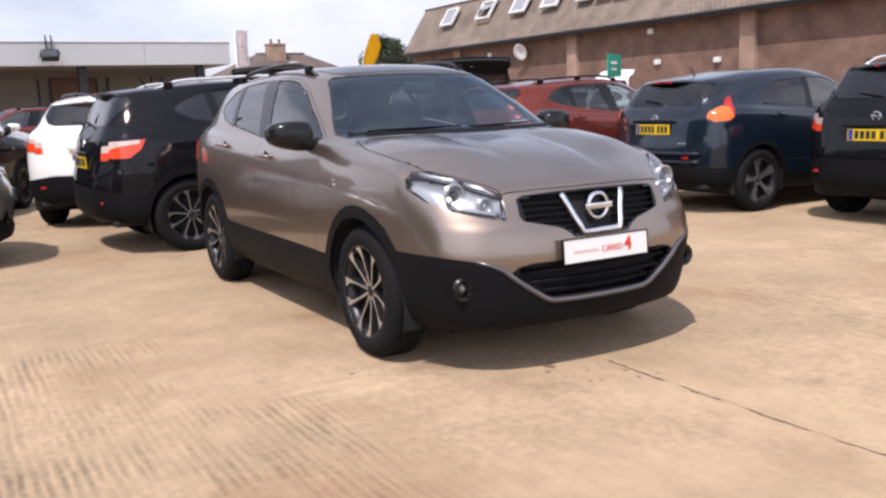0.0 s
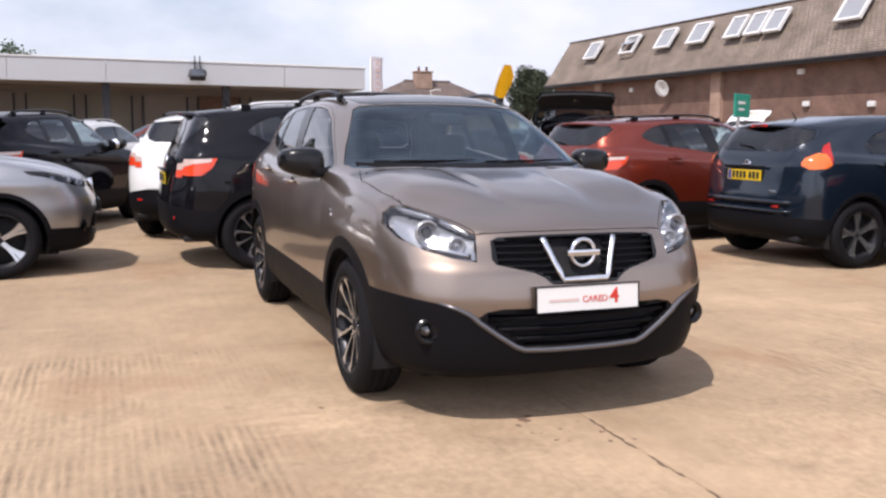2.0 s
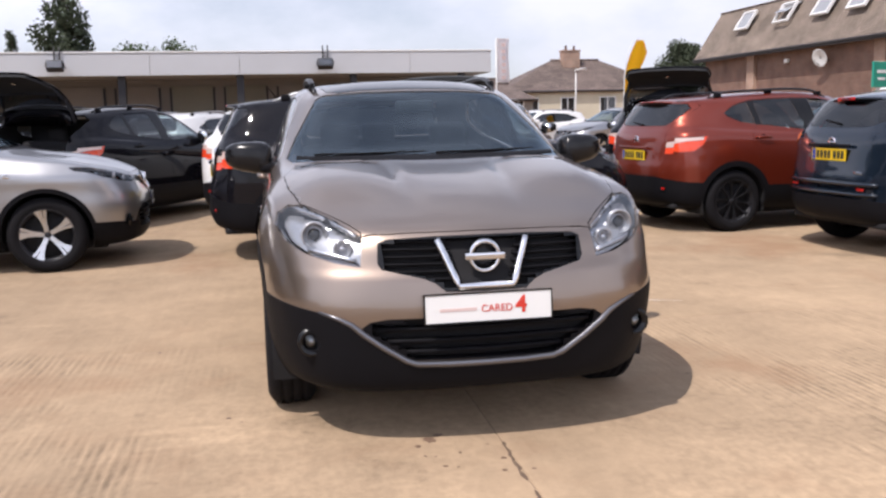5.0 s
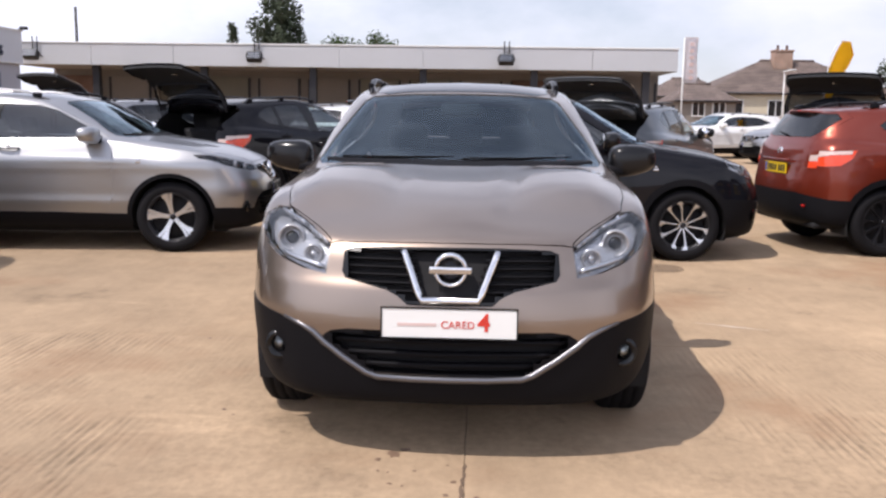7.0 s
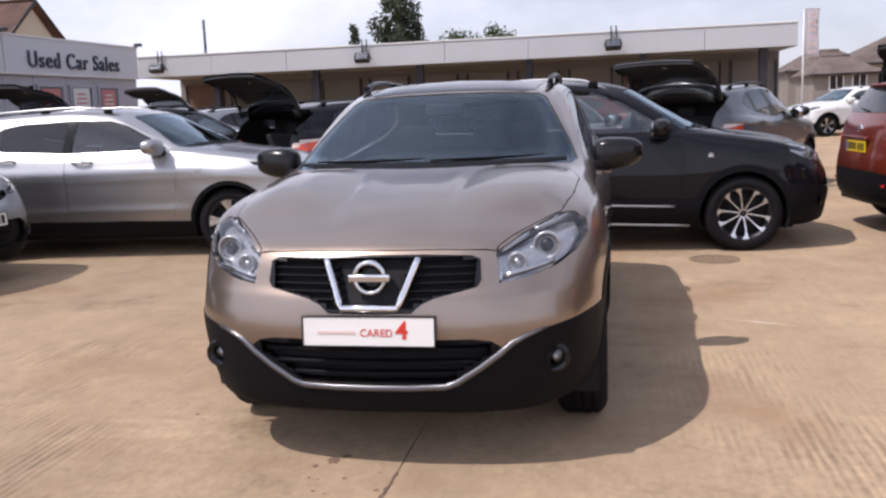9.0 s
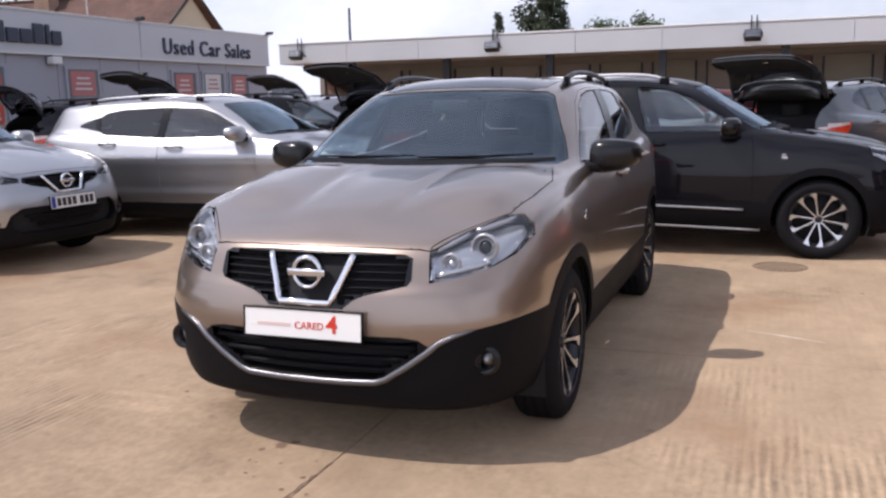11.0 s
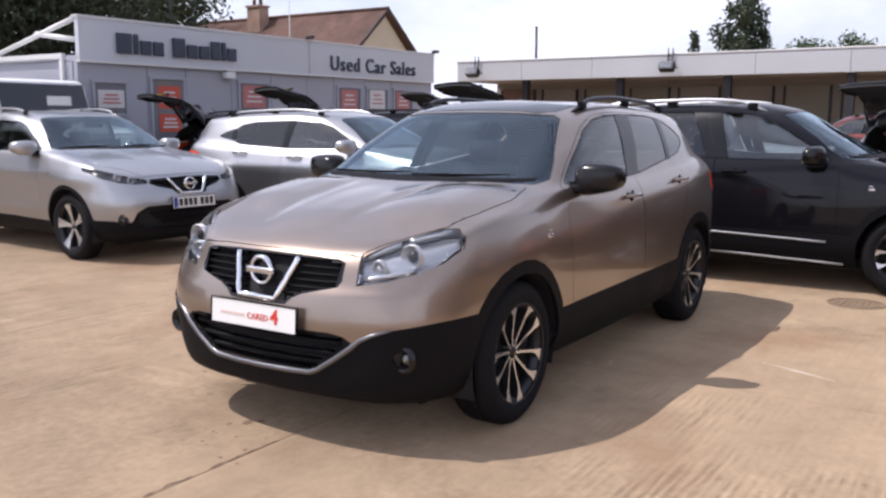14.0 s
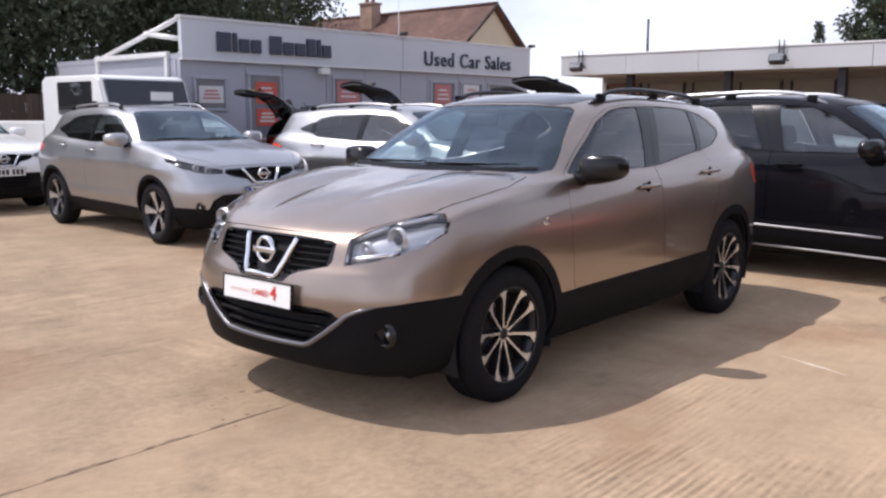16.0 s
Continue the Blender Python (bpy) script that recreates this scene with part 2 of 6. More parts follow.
def lathe(bm, prof, n=48, axis="y", at=(0, 0, 0), mi=0, close=False):
    """Turns a profile of (radius, along) round an axis."""
    rings = []
    for r, h in prof:
        ring = []
        for j in range(n):
            a = 2 * math.pi * j / n
            c, s = r * math.cos(a), r * math.sin(a)
            v = {"y": (c, h, s), "x": (h, c, s), "z": (c, s, h)}[axis]
            ring.append(bm.verts.new(Vector(v) + Vector(at)))
        rings.append(ring)
    m = len(rings)
    for i in range(m if close else m - 1):
        a, b = rings[i], rings[(i + 1) % m]
        for j in range(n):
            f = bm.faces.new((a[j], a[(j + 1) % n], b[(j + 1) % n], b[j]))
            f.material_index = mi
    if not close:
        for ring in (rings[0], rings[-1]):
            if prof[rings.index(ring)][0] > 1e-4:
                f = bm.faces.new(ring)
                f.material_index = mi


def prism(bm, poly, y0, y1, axis="y", mi=0):
    """A flat outline of (a, b) drawn out along an axis."""
    def at(a, b, h):
        return {"y": (a, h, b), "x": (h, a, b), "z": (a, b, h)}[axis]
    lo = [bm.verts.new(at(a, b, y0)) for a, b in poly]
    hi = [bm.verts.new(at(a, b, y1)) for a, b in poly]
    k = len(poly)
    fs = [bm.faces.new(lo), bm.faces.new(hi[::-1])]
    for i in range(k):
        fs.append(bm.faces.new((lo[i], hi[i], hi[(i + 1) % k], lo[(i + 1) % k])))
    for f in fs:
        f.material_index = mi
    bmesh.ops.recalc_face_normals(bm, faces=fs)


def lettering(name, body, size, mat, parent, m, depth=0.004, label="", bold=0.0, space=1.0):
    cu = bpy.data.curves.new(name, "FONT")
    cu.body, cu.size, cu.extrude, cu.offset, cu.space_character = body, size, depth, bold, space
    tmp = bpy.data.objects.new(name, cu)
    scene.collection.objects.link(tmp)
    bpy.context.view_layer.update()
    me = bpy.data.meshes.new_from_object(tmp.evaluated_get(bpy.context.evaluated_depsgraph_get()))
    bpy.data.objects.remove(tmp)
    me.materials.clear()
    me.materials.append(mat)
    ob = new(name, me)
    ob.parent = parent
    ob.matrix_basis = m
    if label:
        ob["label"] = label
    return ob


# ---------------------------------------------------------------- car bodies
# Each ring runs round half the body, from the middle of the nose to the middle of the tail; rings rise from the sill to the roof.
RINGS = [
    [(2.02, 0, .22), (2.01, .30, .22), (1.97, .52, .22), (1.84, .68, .22), (1.68, .74, .22), (1.315, .76, .22), (.75, .72, .200), (-.25, .72, .200), (-1.315, .76, .25), (-1.80, .70, .28), (-2.0, .42, .30), (-2.03, 0, .30)],
    [(2.12, 0, .26), (2.105, .30, .26), (2.05, .56, .265), (1.90, .74, .275), (1.70, .82, .29), (1.315, .855, .30), (.75, .815, .240), (-.25, .818, .240), (-1.315, .86, .31), (-1.85, .80, .33), (-2.07, .45, .35), (-2.10, 0, .35)],
    [(2.165, 0, .41), (2.145, .30, .41), (2.085, .58, .42), (1.93, .775, .43), (1.72, .86, .45), (1.315, .897, .46), (.75, .888, .42), (-.25, .893, .42), (-1.315, .899, .46), (-1.87, .83, .46), (-2.11, .47, .47), (-2.135, 0, .47)],
    [(2.178, 0, .57), (2.158, .31, .57), (2.095, .59, .58), (1.94, .79, .59), (1.72, .868, .60), (1.315, .899, .62), (.75, .892, .60), (-.25, .897, .60), (-1.315, .901, .62), (-1.87, .835, .62), (-2.11, .48, .62), (-2.13, 0, .62)],
    [(2.160, 0, .690), (2.137, .315, .690), (2.073, .583, .695), (1.925, .781, .698), (1.708, .864, .705), (1.315, .899, .72), (.75, .890, .71), (-.25, .895, .72), (-1.315, .901, .72), (-1.87, .838, .72), (-2.098, .49, .72), (-2.12, 0, .72)],
    [(2.135, 0, .745), (2.11, .32, .745), (2.05, .57, .75), (1.91, .775, .75), (1.70, .862, .765), (1.315, .896, .81), (.75, .881, .83), (-.25, .887, .85), (-1.315, .895, .86), (-1.87, .835, .82), (-2.075, .50, .82), (-2.10, 0, .82)],
    [(2.075, 0, .872), (2.05, .33, .868), (1.965, .57, .885), (1.80, .75, .925), (1.62, .825, .965), (1.25, .846, 1.0), (.70, .852, .985), (-.25, .862, 1.01), (-1.315, .866, 1.06), (-1.86, .80, 1.08), (-2.03, .52, 1.05), (-2.06, 0, 1.04)],
    [(1.80, 0, .998), (1.77, .32, .99), (1.68, .56, .995), (1.55, .68, 1.012), (1.40, .755, 1.03), (1.10, .797, 1.058), (.68, .828, 1.075), (-.25, .832, 1.072), (-1.315, .835, 1.12), (-1.82, .765, 1.14), (-2.0, .54, 1.12), (-2.03, 0, 1.11)],
    [(1.06, 0, 1.125), (1.05, .32, 1.125), (.985, .55, 1.122), (.925, .660, 1.122), (.87, .712, 1.122), (.77, .764, 1.12), (.55, .802, 1.112), (-.25, .815, 1.098), (-1.315, .80, 1.15), (-1.77, .72, 1.19), (-1.97, .54, 1.17), (-2.0, 0, 1.16)],
    [(.68, 0, 1.31), (.665, .31, 1.31), (.62, .50, 1.30), (.58, .597, 1.30), (.54, .640, 1.30), (.475, .686, 1.295), (.30, .727, 1.305), (-.25, .745, 1.315), (-1.315, .715, 1.335), (-1.72, .64, 1.335), (-1.88, .51, 1.335), (-1.915, 0, 1.34)],
    [(.29, 0, 1.508), (.28, .30, 1.503), (.25, .46, 1.49), (.22, .515, 1.482), (.18, .545, 1.478), (.12, .58, 1.478), (0, .61, 1.492), (-.35, .64, 1.507), (-1.25, .612, 1.487), (-1.62, .565, 1.462), (-1.78, .48, 1.457), (-1.83, 0, 1.477)],
    [(.05, 0, 1.555), (.04, .28, 1.55), (.01, .41, 1.54), (-.02, .46, 1.535), (-.06, .48, 1.535), (-.12, .50, 1.535), (-.2, .52, 1.54), (-.5, .53, 1.55), (-1.1, .50, 1.53), (-1.4, .47, 1.507), (-1.55, .42, 1.497), (-1.6, 0, 1.507)],
    [(-.1, 0, 1.567), (-.12, 0, 1.567), (-.15, 0, 1.568), (-.18, 0, 1.569), (-.22, 0, 1.57), (-.28, 0, 1.571), (-.36, 0, 1.572), (-.6, 0, 1.57), (-1.0, 0, 1.555), (-1.2, 0, 1.54), (-1.32, 0, 1.53), (-1.38, 0, 1.525)],
]


def pchip(t, y, q):
    """Monotone cubic through (t, y), at q; y may have several columns."""
    h = np.diff(t)[:, None]
    d = np.diff(y, axis=0) / h
    s = np.zeros_like(y)
    a, b = d[:-1], d[1:]
    with np.errstate(divide="ignore", invalid="ignore"):
        w1, w2 = 2 * h[1:] + h[:-1], h[1:] + 2 * h[:-1]
        hm = (w1 + w2) / (w1 / a + w2 / b)
    s[1:-1] = np.where(a * b > 0, np.nan_to_num(hm), 0.0)
    s[0], s[-1] = d[0], d[-1]
    i = np.clip(np.searchsorted(t, q, side="right") - 1, 0, len(t) - 2)
    hh = h[i]
    x = ((q - t[i])[:, None]) / hh
    return (1 + 2 * x) * (1 - x) ** 2 * y[i] + x * (1 - x) ** 2 * hh * s[i] + x * x * (3 - 2 * x) * y[i + 1] + x * x * (x - 1) * hh * s[i + 1]


def body_grid(rings, nu=6, nv=6):
    """Half a body as a smooth grid of points through the rings."""
    p = np.array(rings, float)
    tu = np.concatenate([[0], np.cumsum(np.linalg.norm(np.diff(p[3:9], axis=1), axis=2).mean(0))])
    tv = np.concatenate([[0], np.cumsum(np.linalg.norm(np.diff(p, axis=0), axis=2).mean(1))])
    qu = np.concatenate([np.linspace(a, b, nu, endpoint=False) for a, b in zip(tu[:-1], tu[1:])] + [[tu[-1]]])
    qv = np.concatenate([np.linspace(a, b, nv, endpoint=False) for a, b in zip(tv[:-1], tv[1:])] + [[tv[-1]]])
    # mirrored first and last columns keep the middle smooth
    rows = []
    for ring in p:
        m0, m1 = ring[1] * (1, -1, 1), ring[-2] * (1, -1, 1)
        ext = np.vstack([m0, ring, m1])
        te = np.concatenate([[-tu[1]], tu, [2 * tu[-1] - tu[-2]]])
        rows.append(pchip(te, ext, qu))
    rows = np.array(rows)
    g = np.stack([pchip(tv, rows[:, j], qv) for j in range(rows.shape[1])], axis=1)
    # raised middle of the bonnet, its edges running in towards the nose
    x, y, z = g[..., 0], np.abs(g[..., 1]), g[..., 2]
    line = .185 + .075 * (2.05 - x)
    edge = np.clip((y - line + .03) / .06, 0, 1)
    on = np.clip((x - 1.02) / .40, 0, 1) * np.clip((2.0 - x) / .70, 0, 1) * (z > .88)
    cut = np.clip((x - 1.09) / .10, 0, 1) * np.clip((1.92 - x) / .50, 0, 1) * (z > .88)
    g[..., 2] += .016 * (1 - edge * edge * (3 - 2 * edge)) * on - .010 * np.exp(-((y - line - .02) / .03) ** 2) * cut
    g[:, 0, 1] = 0
    g[:, -1, 1] = 0
    return g


AX = {"side": (0, 2), "front": (1, 2), "rear": (1, 2), "top": (0, 1)}


def inside(poly, a, b):
    c = False
    j = len(poly) - 1
    for i in range(len(poly)):
        (x1, y1), (x2, y2) = poly[i], poly[j]
        if (y1 > b) != (y2 > b) and a < (x2 - x1) * (b - y1) / (y2 - y1) + x1:
            c = not c
        j = i
    return c


def cut_outline(bm, view, poly):
    """Splits the faces along an outline seen from one side."""
    i, j = AX[view]
    lo = [min(p[k] for p in poly) - 0.05 for k in (0, 1)]
    hi = [max(p[k] for p in poly) + 0.05 for k in (0, 1)]

    def near(f, a, b):
        c = f.calc_center_median()
        if not where_ok(view, c):
            return False
        us = [v.co[i] for v in f.verts]
        vs = [v.co[j] for v in f.verts]
        return max(us) > a[0] and min(us) < b[0] and max(vs) > a[1] and min(vs) < b[1]

    cand = [f for f in bm.faces if near(f, lo, hi)]
    for k in range(len(poly)):
        p, q = poly[k], poly[(k + 1) % len(poly)]
        a = [min(p[n], q[n]) - 0.004 for n in (0, 1)]
        b = [max(p[n], q[n]) + 0.004 for n in (0, 1)]
        fs = [f for f in cand if near(f, a, b)]
        if not fs:
            continue
        co, no = [0, 0, 0], [0, 0, 0]
        co[i], co[j] = p
        no[i], no[j] = q[1] - p[1], p[0] - q[0]
        geom = list({v for f in fs for v in f.verts}) + list({e for f in fs for e in f.edges}) + fs
        r = bmesh.ops.bisect_plane(bm, geom=geom, dist=1e-5, plane_co=co, plane_no=no)
        cand = list({f for f in cand if f.is_valid} | {f for f in r["geom"] if isinstance(f, bmesh.types.BMFace) and f.is_valid})


def circle(cx, cz, r, n=28, a0=0.0, a1=360.0):
    return [(cx + r * math.cos(radians(a0 + (a1 - a0) * k / n)), cz + r * math.sin(radians(a0 + (a1 - a0) * k / n))) for k in range(n)]


def take(bm, faces, mirror, inset=0.0, thick=0.0, push=0.0):
    """A new bmesh from some faces of the half body: as they are, mirrored, or joined to their mirror image ('both')."""
    out = bmesh.new()
    for side in ((1, -1) if mirror == "both" else ((-1,) if mirror else (1,))):
        vm = {}
        for f in faces:
            vs = []
            for v in f.verts:
                if v not in vm:
                    c = v.co.copy() - v.normal * push
                    c.y *= side
                    vm[v] = out.verts.new(c)
                vs.append(vm[v])
            if side < 0:
                vs.reverse()
            try:
                out.faces.new(vs)
            except ValueError:
                pass
    if mirror == "both":
        bmesh.ops.remove_doubles(out, verts=[v for v in out.verts if abs(v.co.y) < 1e-4], dist=1e-3)
    out.normal_update()
    if inset:
        bmesh.ops.remove_doubles(out, verts=out.verts[:], dist=.0045)
        bmesh.ops.dissolve_degenerate(out, edges=out.edges[:], dist=.002)
        out.normal_update()
        r = bmesh.ops.inset_region(out, faces=out.faces[:], use_boundary=True, use_even_offset=False, thickness=inset)
        bmesh.ops.delete(out, geom=r["faces"], context="FACES")
        out.normal_update()
    if thick:
        nor = {v: v.normal.copy() for v in out.verts}
        es = [e for e in out.edges if e.is_boundary]
        for e in es:
            e.smooth = False
        r = bmesh.ops.extrude_edge_only(out, edges=es)
        for v in r["geom"]:
            if isinstance(v, bmesh.types.BMVert):
                src = min((o.other_vert(v) for o in v.link_edges), key=lambda o: (o.co - v.co).length)
                v.co -= nor.get(src, v.normal) * thick
    return out


from mathutils.bvhtree import BVHTree


class Shell:
    """Half a car body cut along its outlines, its faces sorted into parts."""

    def __init__(self, rings, outlines, nu=6, nv=6):
        g = body_grid(rings, nu, nv)
        bm = bmesh.new()
        vs = [[bm.verts.new(p) for p in row] for row in g]
        for a in range(len(vs) - 1):
            for b in range(len(vs[0]) - 1):
                bm.faces.new((vs[a][b], vs[a][b + 1], vs[a + 1][b + 1], vs[a + 1][b]))
        bmesh.ops.remove_doubles(bm, verts=bm.verts[:], dist=1e-4)
        bmesh.ops.recalc_face_normals(bm, faces=bm.faces[:])
        bm.normal_update()
        probe = max(bm.faces, key=lambda f: f.calc_center_median().y)
        if probe.normal.y < 0:
            bmesh.ops.reverse_faces(bm, faces=bm.faces[:])
        bm.normal_update()
        self.tree = BVHTree.FromBMesh(bm)
        for key, view, poly in outlines:
            cut_outline(bm, view, poly)
        bm.normal_update()
        self.bm = bm
        self.sets = {}
        for f in bm.faces:
            c = f.calc_center_median()
            k = "body"
            for key, view, poly in outlines:
                i, j = AX[view]
                if where_ok(view, c) and inside(poly, c[i], c[j]):
                    k = key
                    break
            self.sets.setdefault(k, []).append(f)

    def nose(self, y, z):
        """How far forward the body reaches at that width and height."""
        hit = self.tree.ray_cast(Vector((4, abs(y), z)), Vector((-1, 0, 0)))
        return hit[0].x if hit[0] else 2.0

    def tail(self, y, z):
        hit = self.tree.ray_cast(Vector((-4, abs(y), z)), Vector((1, 0, 0)))
        return hit[0].x if hit[0] else -2.0

    def side(self, x, z):
        hit = self.tree.ray_cast(Vector((x, 3, z)), Vector((0, -1, 0)))
        return hit[0].y if hit[0] else 0.85

    def top(self, x, y):
        hit = self.tree.ray_cast(Vector((x, abs(y), 4)), Vector((0, 0, -1)))
        return hit[0].z if hit[0] else 1.0

# ---------------------------------------------------------------- car parts
def where_ok(view, c):
    return {"side": c.y > 0.3, "front": c.x > 0.05, "rear": c.x < -1.35, "top": c.z > 0.85, "nose": c.x > 1.45, "tail": c.x < -1.40, "corner": c.x < -1.40 and c.y > 0.65}[view]


AX.update({"nose": (1, 2), "tail": (1, 2), "corner": (0, 2)})
FX, RX, HUB = 1.315, -1.315, 0.345


def wheel(parent, x, y, spokes, turn=0.0, spin=0.0, dark=False, r=0.347):
    """A tyre on an alloy rim; the outer face looks to +y on the left side and -y on the right."""
    s = 1 if y > 0 else -1
    hub = new("wheel")
    hub.parent = parent
    hub.matrix_basis = pose(x, y - 0.115 * s, r, 0, 0, turn + (0 if s > 0 else 180))
    bm = bmesh.new()
    w, ri = 0.108, 0.243
    lathe(bm, [(ri, -w), (ri + .05, -w - .004), (r - .03, -w + .006), (r - .008, -w + .025), (r, -w + .045), (r, -.052), (r - .007, -.049), (r - .007, -.041), (r, -.038), (r, -.004), (r - .007, -.003), (r - .007, .003), (r, .004), (r, .038), (r - .007, .041), (r - .007, .049), (r, .052), (r, w - .045), (r - .008, w - .025), (r - .03, w - .006), (ri + .05, w + .004), (ri + .004, w), (ri - .008, w - .02), (ri - .008, -w + .02)], 56, "y", close=True)
    part("tyre", bm, M_RUBBER, hub)
    bm = bmesh.new()
    lathe(bm, [(ri - .010, w - .012), (ri - .012, w - .02), (ri - .024, w - .05), (ri - .03, -w + .02), (ri - .034, -w + .02), (ri - .03, w - .05), (ri - .018, w - .014)], 56, "y", close=True)
    rm = part("rim", bm, M_ALLOYD, hub)
    bm = bmesh.new()
    lathe(bm, [(ri - .010, w - .010), (ri - .006, w - .003), (ri + .001, w - .001), (ri + .002, w - .008)], 56, "y", close=True)
    lathe(bm, [(.001, .070), (.024, .070), (.030, .062), (.030, .03)], 20, "y")
    part("rim_lip", bm, M_ALLOYD, hub)
    for k in range(spokes):
        bm = bmesh.new()
        a = 2 * math.pi * (k + spin) / spokes
        mm = Matrix.Rotation(-a, 4, "Y")
        # slim spokes that flare into a wedge at the rim, or broad two-blade ones
        if spokes > 6:
            g = 1 if k % 2 else -1
            outs = [[(.030, -.008), (.09, -.006), (.150, -.006), (.190, -.007), (.234, -.010), (.236, .056), (.222, .042), (.196, .016), (.165, .007), (.09, .006), (.030, .008)]]
            outs = [[(px, pz * g) for px, pz in o] for o in outs]
        else:
            outs = [[(.03, -.020), (.10, -.021), (.16, -.032), (.232, -.062), (.234, .014), (.16, .003), (.16, .009), (.234, .024), (.233, .054), (.16, .032), (.10, .022), (.03, .020)]]
        for out in outs:
            v0 = [bm.verts.new(mm @ Vector((px, .064 + .032 * (px / .22) ** 1.5, pz))) for px, pz in out]
            v1 = [bm.verts.new(mm @ Vector((px, .034 + .01 * (px / .22), pz))) for px, pz in out]
            bm.faces.new(v0), bm.faces.new(v1)
            for i in range(len(out)):
                bm.faces.new((v0[i], v0[(i + 1) % len(out)], v1[(i + 1) % len(out)], v1[i])).material_index = 1
        bmesh.ops.recalc_face_normals(bm, faces=bm.faces[:])
        part("spoke", bm, [M_ALLOYD if dark else M_ALLOY, M_ALLOYD], hub, smooth=False)
    bm = bmesh.new()
    lathe(bm, [(.001, .030), (.222, .036), (.222, .012), (.001, .012)], 40, "y")
    part("wheel_back", bm, M_DARK, hub)
    for k in range(5):
        bm = bmesh.new()
        a = 2 * math.pi * (k + .5) / 5
        lathe(bm, [(.009, .04), (.009, .066), (.005, .070), (.001, .070)], 8, "y", at=(.052 * math.cos(a), 0, .052 * math.sin(a)))
        part("wheel_nut", bm, M_ALLOYD, hub)
    bm = bmesh.new()
    lathe(bm, [(.001, -.02), (.14, -.02), (.14, 0), (.001, 0)], 28, "y")
    part("brake_disc", bm, M_SATIN, hub)
    return hub


def seat(parent, x, y, w=0.50):
    bm = bmesh.new()
    box(bm, x, y, .50, .50, w, .16, .05, segs=3)
    m = pose(x - .28, y, .60, 0, -14, 0)
    box(bm, 0, 0, .27, .13, w, .58, .05, m=m, segs=3)
    box(bm, 0.0, 0, .64, .10, .26, .17, .045, m=m, segs=3)
    tube(bm, [m @ Vector((0, -.07, .52)), m @ Vector((0, -.07, .62))], .008, 6)
    tube(bm, [m @ Vector((0, .07, .52)), m @ Vector((0, .07, .62))], .008, 6)
    return part("seat", bm, M_CLOTH, parent)


def interior(parent):
    bm = bmesh.new()
    prof = [(1.00, 1.085), (.80, 1.10), (.62, 1.09), (.52, 1.05), (.50, .98), (.54, .80), (.60, .60), (1.0, .60)]
    prism(bm, prof, -.70, .70, "y")
    bmesh.ops.bevel(bm, geom=bm.edges[:], offset=.015, segments=2, affect="EDGES")
    part("dashboard", bm, M_TRIM, parent)
    seat(parent, -.05, -.37)
    seat(parent, -.05, .37)
    seat(parent, -1.0, 0, 1.18)
    bm = bmesh.new()
    mm = pose(.42, -.37, .98, 0, -64, 0)
    tube(bm, [mm @ Vector((.185 * math.cos(a), .185 * math.sin(a), 0)) for a in np.linspace(0, 2 * math.pi, 28, endpoint=False)], .016, 8, True)
    box(bm, 0, 0, -.02, .13, .12, .05, .02, m=mm)
    box(bm, 0, 0, -.015, .05, .36, .02, .006, m=mm)
    part("steering_wheel", bm, M_TRIM, parent)
    bm = bmesh.new()
    box(bm, .42, 0, 1.40, .04, .22, .07, .015)
    part("rear_view_mirror", bm, M_TRIM, parent)


